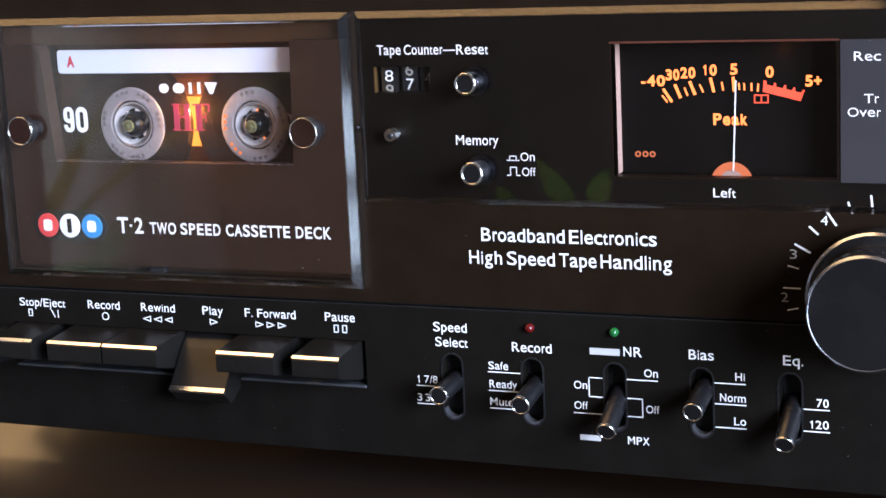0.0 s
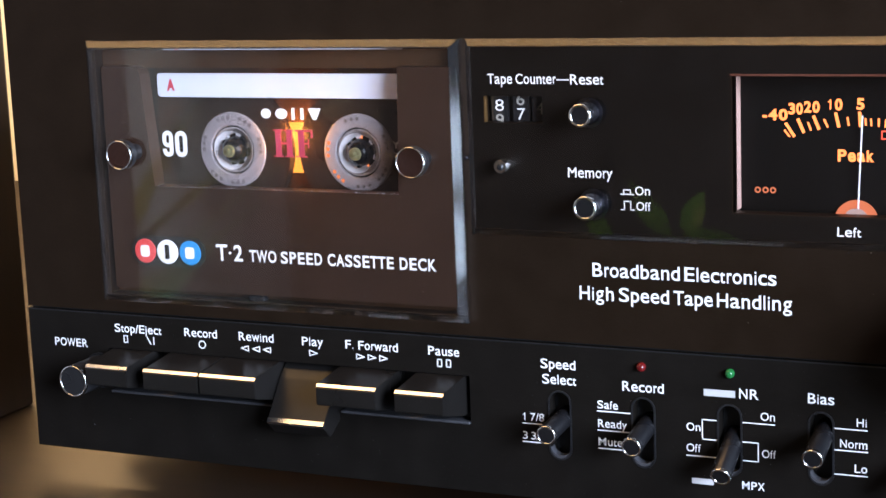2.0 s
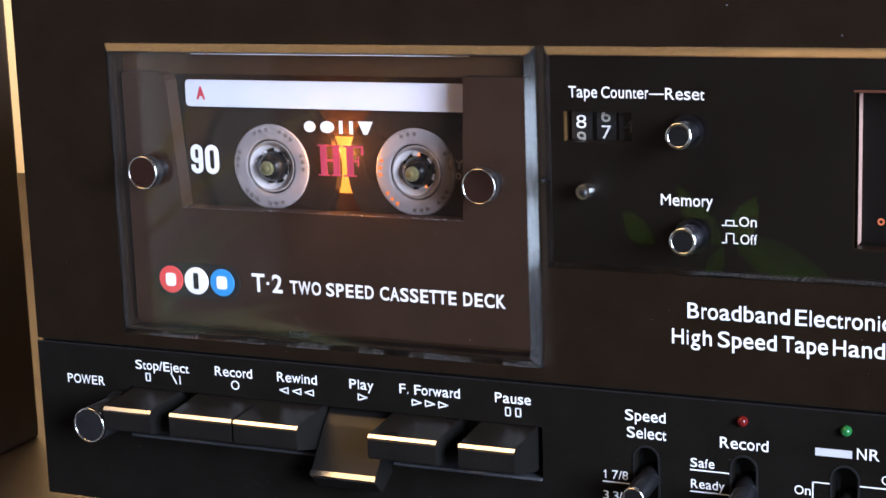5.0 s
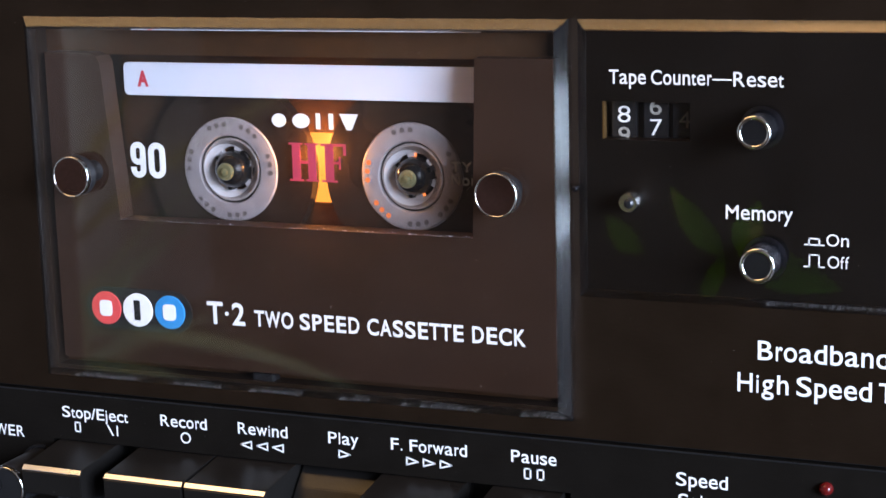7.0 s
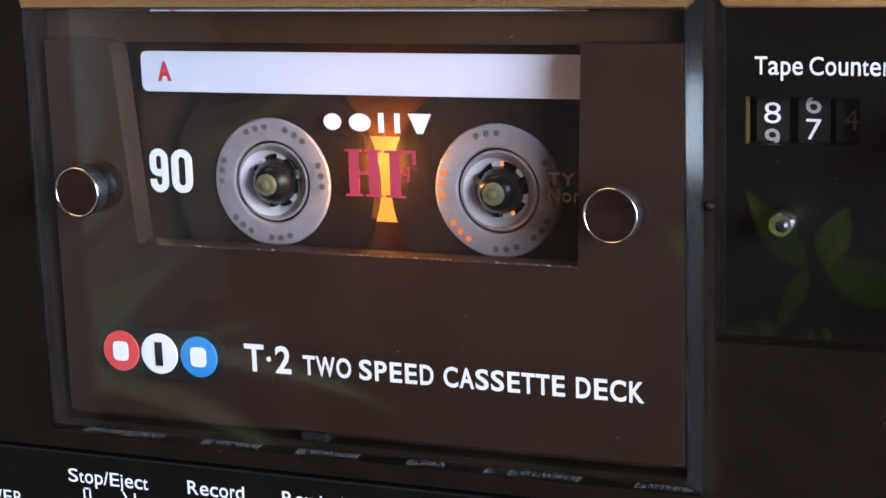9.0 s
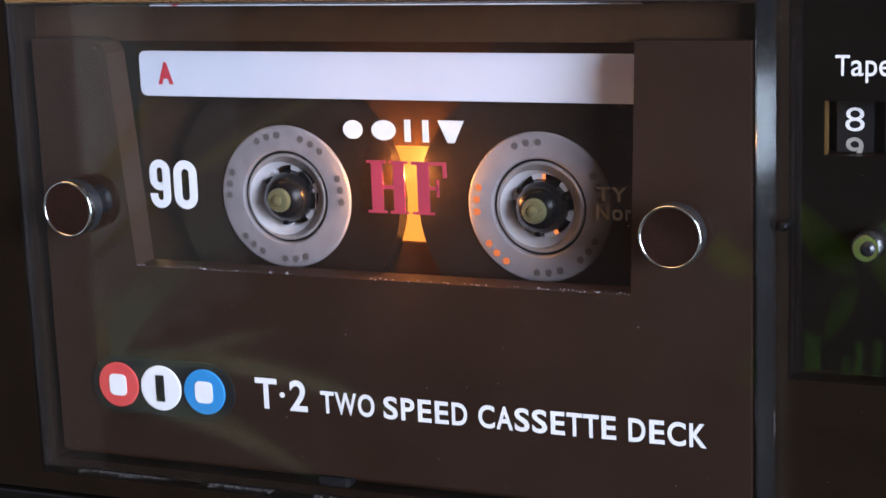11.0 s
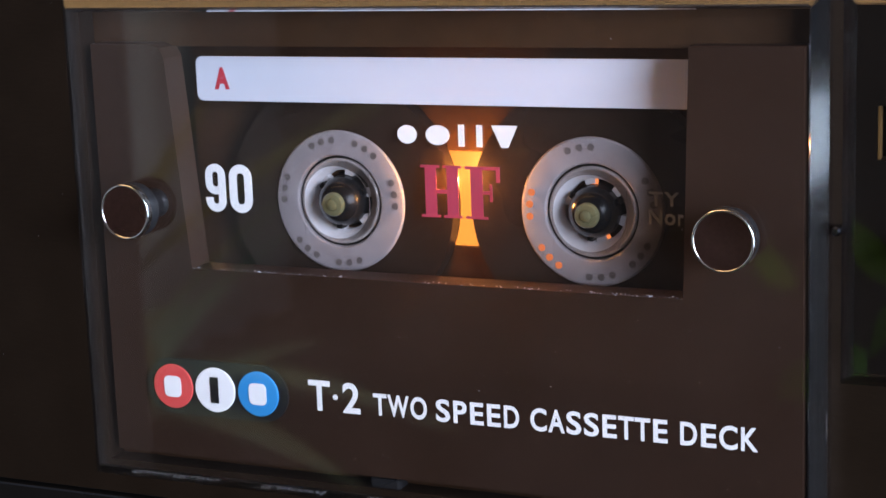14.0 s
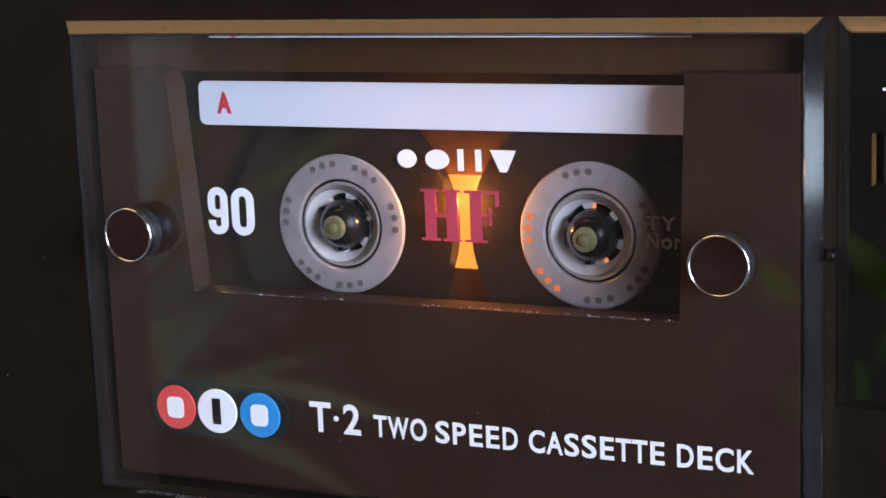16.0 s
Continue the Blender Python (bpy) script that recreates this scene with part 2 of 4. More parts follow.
def cell_plate(x0, x1, z0, z1, holes, y0, y1):
    """A rectangular plate with holes: rectangles (x0, x1, z0, z1), or closed outlines that are let into their own rectangle."""
    boxes = [(min(p[0] for p in h), max(p[0] for p in h), min(p[1] for p in h), max(p[1] for p in h)) for h in holes]
    xs = sorted({x0, x1, *(b[0] for b in boxes), *(b[1] for b in boxes)})
    zs = sorted({z0, z1, *(b[2] for b in boxes), *(b[3] for b in boxes)})
    bm = bmesh.new()

    def solid(i, j):
        if not (0 <= i < len(xs) - 1 and 0 <= j < len(zs) - 1):
            return False
        cx, cz = (xs[i] + xs[i + 1]) / 2, (zs[j] + zs[j + 1]) / 2
        return not any(b[0] < cx < b[1] and b[2] < cz < b[3] for b in boxes)

    def quad(*pts):
        bm.faces.new([bm.verts.new((MM * x, MM * y, MM * z)) for x, y, z in pts])

    for i in range(len(xs) - 1):
        for j in range(len(zs) - 1):
            if not solid(i, j):
                continue
            a, b, c, d = xs[i], xs[i + 1], zs[j], zs[j + 1]
            for y in (y0, y1):
                quad((a, y, c), (b, y, c), (b, y, d), (a, y, d))
            if not solid(i - 1, j):
                quad((a, y0, c), (a, y1, c), (a, y1, d), (a, y0, d))
            if not solid(i + 1, j):
                quad((b, y0, c), (b, y1, c), (b, y1, d), (b, y0, d))
            if not solid(i, j - 1):
                quad((a, y0, c), (b, y0, c), (b, y1, c), (a, y1, c))
            if not solid(i, j + 1):
                quad((a, y0, d), (b, y0, d), (b, y1, d), (a, y1, d))
    for h, b in zip(holes, boxes):
        if len(h) == 4:
            continue
        for quarter in range(4):  # spandrels between the rectangle and the rounded outline
            qx, qz = (b[0], b[1])[quarter % 2], (b[2], b[3])[quarter // 2]
            mx, mz = (b[0] + b[1]) / 2, (b[2] + b[3]) / 2
            pts = [p for p in h if (p[0] - mx) * (qx - mx) >= -1e-6 and (p[1] - mz) * (qz - mz) >= -1e-6]
            pts.sort(key=lambda p: abs(p[0] - mx))
            for p, q in zip(pts, pts[1:]):
                if math.dist(p, q) < 1e-5:
                    continue
                for y in (y0, y1):
                    bm.faces.new([bm.verts.new((MM * u, MM * y, MM * w)) for u, w in ((qx, qz), p, q)])
                quad((p[0], y0, p[1]), (q[0], y0, q[1]), (q[0], y1, q[1]), (p[0], y1, p[1]))
    bmesh.ops.remove_doubles(bm, verts=bm.verts, dist=1e-7)
    return bm


def sheet(outer, holes, y0, y1):
    """A plate in the xz plane from y0 (front) to y1 (back), with holes cut right through it."""
    if holes and len(outer) == 4:
        return cell_plate(outer[0][0], outer[1][0], outer[0][1], outer[2][1], holes, y0, y1)
    bm = bmesh.new()
    loops = []
    for y in (y0, y1):
        edges = []
        for loop in (outer, *holes):
            vs = [bm.verts.new((MM * x, MM * y, MM * z)) for x, z in loop]
            loops.append(vs)
            edges += [bm.edges.new((vs[i], vs[(i + 1) % len(vs)])) for i in range(len(vs))]
        bmesh.ops.triangle_fill(bm, use_beauty=True, use_dissolve=False, edges=edges)
    k = len(loops) // 2
    for a, b in zip(loops[:k], loops[k:]):
        for i in range(len(a)):
            j = (i + 1) % len(a)
            bm.faces.new((a[i], a[j], b[j], b[i]))
    return bm


def prism(loop, y0, y1):
    return sheet(loop, [], y0, y1)


def lathe(profile, xc, zc, n=40, caps=True):
    """Turn a profile of (radius, y) about the axis that runs along y through (xc, zc)."""
    bm = bmesh.new()
    rings = []
    for r, y in profile:
        rings.append([bm.verts.new((MM * (xc + r * math.cos(2 * math.pi * i / n)), MM * y,
                                    MM * (zc + r * math.sin(2 * math.pi * i / n)))) for i in range(n)])
    for a, b in zip(rings, rings[1:]):
        for i in range(n):
            bm.faces.new((a[i], a[(i + 1) % n], b[(i + 1) % n], b[i]))
    if caps:
        bm.faces.new(rings[0])
        bm.faces.new(rings[-1])
    return bm


def ring(xc, zc, r0, r1, y0, y1, n=48):
    return lathe([(r0, y1), (r0, y0), (r1, y0), (r1, y1), (r0, y1)], xc, zc, n, caps=False)


def rim(xc, zc, r0, r1, y_back, y_front, n=56):
    """A rounded metal rim round the front edge of a button."""
    m, h = (r0 + r1) / 2, (r1 - r0) / 2
    arc = [(m + h * math.cos(math.pi * i / 8), y_front + h * 0.9 - h * 0.9 * math.sin(math.pi * i / 8)) for i in range(9)]
    return lathe([(r1, y_back), *arc, (r0, y_back), (r1, y_back)], xc, zc, n, caps=False)


def join(*bms):
    out = bmesh.new()
    for b in bms:
        me = bpy.data.meshes.new("tmp")
        b.to_mesh(me)
        out.from_mesh(me)
        bpy.data.meshes.remove(me)
        b.free()
    return out


# advance, left and right edge of each character of a plain grotesque, in thousandths of its size
ADVANCE = {"A": (667, 14, 654), "B": (667, 74, 627), "C": (722, 44, 681), "D": (722, 81, 674), "E": (667, 86, 616), "F": (611, 86, 583),
           "H": (722, 77, 646), "I": (278, 91, 188), "K": (667, 76, 663), "L": (556, 76, 537), "M": (833, 73, 761), "N": (722, 76, 646),
           "O": (778, 39, 739), "P": (667, 86, 622), "R": (722, 88, 684), "S": (667, 49, 620), "T": (611, 14, 597), "W": (944, 16, 928),
           "X": (667, 19, 648), "Y": (667, 14, 653)}
ADVANCE.update({"a": (556, 36, 530), "b": (556, 58, 517), "c": (500, 30, 477), "d": (556, 35, 499), "e": (556, 40, 516), "f": (278, 14, 262),
                "g": (556, 40, 499), "h": (556, 65, 491), "i": (222, 67, 155), "j": (222, -16, 155), "k": (500, 67, 501), "l": (222, 67, 155),
                "m": (833, 65, 769), "n": (556, 65, 491), "o": (556, 35, 521), "p": (556, 58, 517), "r": (333, 77, 332), "s": (500, 32, 464),
                "t": (300, 2, 285), "u": (556, 68, 489), "v": (500, 8, 492), "w": (722, 14, 709), "y": (500, 11, 489)})
ADVANCE.update({"1": (556, 150, 370), ".": (278, 87, 191), "/": (278, -17, 295), "-": (333, 44, 289), "+": (584, 39, 545), " ": (278, 0, 0)})


@functools.lru_cache(None)
def glyph(char, bold):
    """Vertices and faces of one character of the built-in font, one unit high per font size."""
    cu = bpy.data.curves.new("glyph", "FONT")
    cu.body, cu.size, cu.offset, cu.resolution_u = char, 1.0, bold + 0.001, 4
    ob = bpy.data.objects.new("glyph", cu)
    scene.collection.objects.link(ob)
    me = bpy.data.meshes.new_from_object(ob.evaluated_get(bpy.context.evaluated_depsgraph_get()))
    bpy.data.objects.remove(ob)
    bpy.data.curves.remove(cu)
    verts = [(v.co.x, v.co.y) for v in me.vertices]
    faces = [tuple(p.vertices) for p in me.polygons]
    bpy.data.meshes.remove(me)
    return verts, faces


CAP, XH = max(v[1] for v in glyph("H", 0.0)[0]), max(v[1] for v in glyph("x", 0.0)[0])


def words(body, x0, x1, base, cap, y, material, parent, bold=0.0, label="", name="lettering", thick=0.06):
    """Printed lettering in the built-in font, from x0 to x1 on the line z = base with capitals of height cap, in front of y.
    Each character takes the width and the x-height of a plain grotesque."""
    verts, faces, pen = [], [], 0.0
    for ch in body:
        adv, lo, hi = ADVANCE.get(ch, (556, 37, 519))
        if ch == "1":
            stem = [(0.56, 0), (1.0, 0), (1.0, CAP), (0.66, CAP), (0.52, CAP * 0.86), (0.0, CAP * 0.80), (0.0, CAP * 0.69), (0.56, CAP * 0.69)]
            gv, gf = stem, [tuple(range(8))]
        elif ch == " ":
            gv, gf = [], []
        else:
            gv, gf = glyph(ch, bold if bold > 0.012 else bold - 0.003)
        if gv:
            a, b = min(v[0] for v in gv), max(v[0] for v in gv)
            start = len(verts)
            for u, w in gv:
                if ch in "acegmnopqrsuvwxyz":
                    w = w * 0.728 * CAP / XH if w > 0 else w
                elif ch in "bdhk":
                    w = w * 0.728 * CAP / XH if w < XH else CAP * (0.728 + 0.272 * (w - XH) / (max(q[1] for q in gv) - XH))
                verts.append((pen + lo + (u - a) / (b - a) * (hi - lo), w / CAP))
            faces += [tuple(start + i for i in f) for f in gf]
        pen += adv
    left, right = min(v[0] for v in verts), max(v[0] for v in verts)
    k = (x1 - x0) / (right - left)
    mesh = bpy.data.meshes.new(name)
    mesh.from_pydata([(MM * (x0 + (u - left) * k), MM * (y - thick), MM * (base + w * cap)) for u, w in verts], [], faces)
    mesh.materials.append(material)
    ob = new(name, mesh)
    ob.parent = parent
    tagged(ob, label or 'printed lettering "%s"' % body)
    return ob


def strokes(segments, width, y, thick=0.06):
    """Printed lines in the xz plane, as one bmesh of thin bars."""
    bms = []
    for (xa, za, xb, zb) in segments:
        d = math.hypot(xb - xa, zb - za)
        ux, uz = (xb - xa) / d, (zb - za) / d
        px, pz = -uz * width / 2, ux * width / 2
        ex, ez = ux * width / 2, uz * width / 2
        bms.append(prism([(xa - ex + px, za - ez + pz), (xa - ex - px, za - ez - pz), (xb + ex - px, zb + ez - pz),
                          (xb + ex + px, zb + ez + pz)], y - thick, y - 0.01))
    return join(*bms)


def empty(name, x, y, z):
    ob = new(name)
    ob.location = (MM * x, MM * y, MM * z)
    ob.empty_display_size = 0.02
    bpy.context.view_layer.update()
    return ob


def thing(name, label, category, group="", kind=""):
    """A thing whose parts are modelled in world millimetres: an Empty at the origin of the shelf top."""
    return tagged(empty(name, 0, 0, 0), label, category, group, kind)


# ---------------- the room ----------------
def slab(name, x0, x1, y0, y1, z0, z1, material, label):
    return tagged(link(name, box(x0, x1, y0, y1, z0, z1), material), label, name.split("_")[0], kind="structure")


slab("floor", -1900, 1900, -2900, 900, -800, -750, WOOD, "brown wooden floor of the room")
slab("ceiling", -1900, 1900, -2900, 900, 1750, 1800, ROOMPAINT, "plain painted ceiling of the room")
slab("wall_north", -1900, 1900, 560, 640, -750, 1750, WALLPAINT, "cream painted wall behind the hi-fi, lit warm")
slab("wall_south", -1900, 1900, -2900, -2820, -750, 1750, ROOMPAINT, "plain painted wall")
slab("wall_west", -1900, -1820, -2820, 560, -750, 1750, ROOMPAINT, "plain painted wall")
# the lower opening is added only for the bevel's fill light
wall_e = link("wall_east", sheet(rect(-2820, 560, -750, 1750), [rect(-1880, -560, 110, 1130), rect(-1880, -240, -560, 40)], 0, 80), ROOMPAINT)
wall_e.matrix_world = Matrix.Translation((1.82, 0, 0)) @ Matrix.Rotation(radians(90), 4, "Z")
tagged(wall_e, "plain painted wall with a window opening and an added low opening", "wall", kind="structure")
# unseen bars added before that opening, to mottle the mirrored light
for za, zb in ((-232, -196), (-70, -56)):
    tagged(link("trim", box(1740, 1765, -1880, -240, za, zb, 2), FRAMEPAINT), "unseen bar added to break up the bevel's reflection", "trim", kind="structure")

# unseen curtain, added to give the door cover its pale streaks
curtain_m, cn, cl = nodes_of("sheer_curtain_cloth")
tl_ = cn.new("ShaderNodeBsdfTranslucent")
tl_.inputs[0].default_value = (0.62, 0.64, 0.62, 1)
mxs = cn.new("ShaderNodeMixShader")
cn["Principled BSDF"].inputs["Base Color"].default_value = (0.22, 0.22, 0.21, 1)
cn["Principled BSDF"].inputs["Roughness"].default_value = 0.9
mxs.inputs[0].default_value = 0.6
cl.new(cn["Principled BSDF"].outputs[0], mxs.inputs[1])
cl.new(tl_.outputs[0], mxs.inputs[2])
cl.new(mxs.outputs[0], cn["Material Output"].inputs[0])
bm = bmesh.new()
rows = []
for i in range(121):
    y = -2790 + 2290 * i / 120
    x = -1715 + 22 * math.sin(i * 0.75) + 9 * math.sin(i * 1.67 + 1)
    rows.append([bm.verts.new((MM * x, MM * y, MM * z)) for z in (-640, 720)])
for a, b in zip(rows, rows[1:]):
    bm.faces.new((a[0], a[1], b[1], b[0]))
drape = thing("curtain", "pale sheer curtain, added with a light behind it to be mirrored in the door cover", "curtain")
part("cloth", bm, curtain_m, drape, smooth=True)
part("rail", box(-1722, -1708, -2800, -480, 722, 734, 3), BARREL, drape, "metal curtain rail")

# ---------------- shelf, speaker, component on top ----------------
shelf = thing("shelf", "brown wooden shelf that carries the hi-fi", "shelf")
part("top", box(-900, 900, -160, 558, -24, 0, 1.5), WOOD, shelf)
for sx in (-860, 830):
    part("side_panel", box(sx, sx + 30, -150, 540, -750, -24, 1), WOOD, shelf)

speaker = thing("loudspeaker", "dark veneered loudspeaker box standing on the shelf", "speaker")
part("cabinet", box(-452, -250, -156, 72, 0, 190, 1.5), SPEAKER, speaker)
part("front_grille", box(-447, -255, -164, -156.5, 6, 184, 2), GROOVE, speaker, "black cloth grille")

comp = thing("audio_component", "black hi-fi component on round feet above the deck", "hi-fi component")
part("case", box(-80, 225, 32, 262, 155.6, 225, 1.2), CASE, comp)
for fx, fy in ((-61, 50), (-4, 50), (205, 50), (-61, 240), (205, 240)):
    f = part("foot", lathe([(4.2, 0), (5, -0.6), (5.2, -20.2)], 0, 0, 24), PLASTIC, comp, smooth=True)
    f.matrix_local = Matrix.Translation((MM * fx, MM * fy, MM * 135.2)) @ Matrix.Rotation(radians(-90), 4, "X")

# ---------------- the cassette deck ----------------
deck = thing("cassette_deck", "black cassette deck with a clear tape door and lit meters", "cassette deck")
X0, X1, ZB, ZS, ZT = -192.2, 245.0, 10.9, 56.4, 155.0

SLOTS = (-10.8, 13.7, 38.0, 62.7, 86.9)
slots = [stadium(x, 23.4, 42.7, 3.0) for x in SLOTS]
part("upper_faceplate", sheet(rect(X0, X1, ZS + 0.7, ZT),
     [rect(-159.5, -39.0, 63.0, 139.0), rect(39.4, 99.6, 95.2, 131.0), rect(-31.0, -13.6, 118.0, 125.4)], 0, 4), BLACK, deck,
     "satin black faceplate with brushed grain")
part("lower_faceplate", sheet(rect(X0, X1, ZB, ZS), [*slots, rect(-162.2, -38.2, 30.8, 45.2)], -0.3, 4), BLACK_LOW, deck,
     "satin black lower control panel")
part("seam_strip", box(X0 + 0.4, X1 - 0.4, 1.6, 3.8, ZS - 1.5, ZS + 2.0), GROOVE, deck)
part("seam_edge", box(X0 + 0.1, X1 - 0.1, -0.42, -0.31, ZS - 0.35, ZS - 0.02), PLASTIC, deck)
part("chassis", box(X0 + 8, X1 - 8, 30, 285, 13, 135, 1.0), CASE, deck)
for fx in (X0 + 40, X1 - 40):
    for fy in (95, 255):
        f = part("foot", lathe([(10, 0), (10, 12), (9, 13)], 0, 0, 24), PLASTIC, deck, smooth=True)
        f.matrix_local = Matrix.Translation((MM * fx, MM * fy, MM * 13)) @ Matrix.Rotation(radians(90), 4, "X")
# linings behind the openings
part("slot_lining", box(-20, 96, 4.6, 9, 20, 46), GROOVE, deck)
part("key_well", box(-164, -36, 4.6, 12, 28, 48), GROOVE, deck)

# --- tape door: well, inner plate, clear cover with bevelled edges, fixing screws
part("tape_well", sheet(rect(-161, -37.5, 61, 141), [rect(-146, -54, 95.5, 132.6)], 4.2, 7.0), WELLRIM, deck, "dark tape well behind the door")
part("well_back", box(-148, -52, 17, 19, 90, 137), WELL, deck)
cut = [(-157.5, 65.0), (-40.9, 65.0), (-40.9, 133.3), (-57.2, 133.3), (-58.3, 97.0), (-140.8, 97.0), (-143.7, 131.0), (-144.5, 132.6), (-146.0, 133.3),
       (-157.5, 133.3)]
part("door_plate", prism(cut, -0.1, 5.2), PLATE, deck, "dark brown door plate with a cut-out for the tape")


def slab_cover(name, x0, x1, z0, z1, c, y_front, y_back, holes, face_material, parent, label):
    """A clear sheet with polished 45 degree chamfers and straight sides: the face, and each edge as a part of its own."""
    fx0, fx1, fz0, fz1 = x0 + c, x1 - c, z0 + c, z1 - c
    cover = part(name, sheet(rect(fx0, fx1, fz0, fz1), holes, y_front, y_front + 0.02), face_material, parent, label)
    cover.visible_shadow = False
    t = 0.3
    front = [(fx0, fz0), (fx1, fz0), (fx1, fz1), (fx0, fz1)]
    back = [(x0, z0), (x1, z0), (x1, z1), (x0, z1)]
    for i in range(4):
        j = (i + 1) % 4
        inward = ((0, 1), (-1, 0), (0, -1), (1, 0))[i]
        bm = bmesh.new()
        q = [(front[i], y_front), (front[j], y_front), (back[j], y_front + c), (back[i], y_front + c)]
        a = [bm.verts.new((MM * p[0], MM * y, MM * p[1])) for p, y in q]
        b = [bm.verts.new((MM * (p[0] + t * inward[0]), MM * (y + t), MM * (p[1] + t * inward[1]))) for p, y in q]
        bm.faces.new(a)
        bm.faces.new(b)
        for k in range(4):
            bm.faces.new((a[k], a[(k + 1) % 4], b[(k + 1) % 4], b[k]))
        part("bevelled_edge", bm, BEVEL, cover, "polished bevelled acrylic edge").visible_shadow = False
        lo, hi = min(back[i][0], back[j][0]), max(back[i][0], back[j][0])
        za, zb = min(back[i][1], back[j][1]), max(back[i][1], back[j][1])
        side = box(min(lo, lo + t * inward[0]), max(hi, hi + t * inward[0]), y_front + c + 0.01, y_back, min(za, za + t * inward[1]), max(zb, zb + t * inward[1]))
        part("side_edge", side, ACRYLIC, cover).visible_shadow = False
    return cover


cover = slab_cover("door_cover", -160.4, -36.8, 61.3, 141.3, 2.1, -5.0, -0.25,
                   [disc(-146.9, 107.6, 2.6, 24), disc(-49.9, 107.6, 2.6, 24)], ACRYLIC, deck, "clear acrylic tape door cover")
# an added mirror strip reflects the paper label behind the cover as a bright line
bm = bmesh.new()
quad = [(-5.06, 139.2), (-3.9, 138.68), (-3.8, 138.9), (-4.96, 139.42)]
ends = [[bm.verts.new((MM * x, MM * y, MM * z)) for y, z in quad] for x in (-158.2, -39.2)]
for i in range(4):
    bm.faces.new((ends[0][i], ends[0][(i + 1) % 4], ends[1][(i + 1) % 4], ends[1][i]))
bm.faces.new(ends[0])
bm.faces.new(ends[1])
part("mirror_strip", bm, LABELMIRROR, cover, "thin added mirror strip that reflects the label along the top edge").visible_shadow = False
for sx in (-146.9, -49.9):
    kn = part("door_screw", lathe([(2.4, 0), (2.4, -5.2), (3.1, -5.3), (3.1, -5.7), (4.3, -5.8), (4.4, -6.2), (4.4, -8.6), (4.15, -9.0)], sx, 107.6, 40), PLASTIC,
              deck, "knurled metal door screw with a polished rim", True)
    part("rim", rim(sx, 107.6, 4.02, 4.45, -8.0, -9.25, 56), CHROME, kn, "polished rim", True)
    part("cap", lathe([(4.05, -8.9), (4.05, -9.08)], sx, 107.6, 40), KNOBFACE, kn, "dark polished cap")

part("hinge_pin", lathe([(0.7, 0), (0.7, -2.4), (0.4, -2.8)], -36.0, 108.4, 20), BARREL, deck, "tiny bright hinge pin", True)
part("door_catch", box(-110.6, -105.2, 0.6, 3.9, 61.6, 64.6, 0.5), PLASTIC, deck, "small black door catch")

# badge: three discs on a dark oval
badge = part("badge", prism(stadium(0, 0, 26.6, 4.7, 14), -0.5, -0.12), GROOVE, deck, "oval badge with red, white and blue discs")
badge.matrix_local = Matrix.Translation((MM * -124.0, 0, MM * 77.0)) @ Matrix.Rotation(radians(-90), 4, "Y")
for bx, m in ((-145.5, LOGORED), (-137.5, WHITE), (-129.4, LOGOBLUE)):
    d = part("disc", lathe([(3.75, -0.5), (3.75, -0.72), (3.6, -0.8)], bx, 77.0, 40), m, deck, "round enamel disc of the badge")
    ink = PLASTIC if m is WHITE else WHITE
    if m is WHITE:
        mark = prism(rect(bx - 0.75, bx + 0.75, 74.8, 79.2), -0.92, -0.81)
    else:
        mark = box(bx - 1.6, bx + 1.6, -0.92, -0.81, 75.2, 78.8)
        bmesh.ops.bevel(mark, geom=[e for e in mark.edges if abs(e.verts[0].co.y - e.verts[1].co.y) > 1e-6], offset=MM * 0.9, segments=4, affect="EDGES", profile=0.5)
    part("mark", mark, ink, d, "small mark on the disc")
words("T", -120.4, -116.5, 75.2, 4.7, -0.1, WHITE, deck, 0.022)
part("raised_dot", prism(disc(-115.6, 77.5, 0.45, 16), -0.16, -0.11), WHITE, deck)
words("2", -114.3, -111.2, 75.2, 4.7, -0.1, WHITE, deck, 0.02)
for body, a, b in (("TWO", -108.9, -99.6), ("SPEED", -98.1, -84.2), ("CASSETTE", -82.4, -60.8), ("DECK", -58.9, -47.3)):
    words(body, a, b, 75.3, 3.35, -0.1, WHITE, deck, 0.022)

# --- cassette in the well
tape = tagged(empty("audio_cassette", 0, 0, 0.1), "black ninety-minute audio cassette with white label in the deck", "cassette")
HL, HR, HZ, YF = -117.7, -75.0, 107.4, 7.0
part("shell_back", sheet(rect(-146, -54, 95, 136), [rect(-102, -88, 100.3, 115.6)], 11.9, 13.0), WELL, tape, "dark cassette shell")
part("shell_front", sheet(rect(-146, -54, 95, 136), [disc(HL, HZ, 5.9, 40), disc(HR, HZ, 5.9, 40)], YF + 0.25, YF + 0.45), SHELL, tape,
     "smoked clear shell front").visible_shadow = False
part("label_strip", prism([(-53, 123.4), (-53, 130.6)] + disc(-141.0, 129.4, 1.2, 7, math.pi / 2, math.pi) + disc(-141.0, 124.6, 1.2, 7, math.pi, 1.5 * math.pi), YF, YF + 0.2), PAPER, tape, "white paper label strip")
words("A", -138.8, -136.0, 125.5, 3.1, YF, REDINK, tape, 0.05)
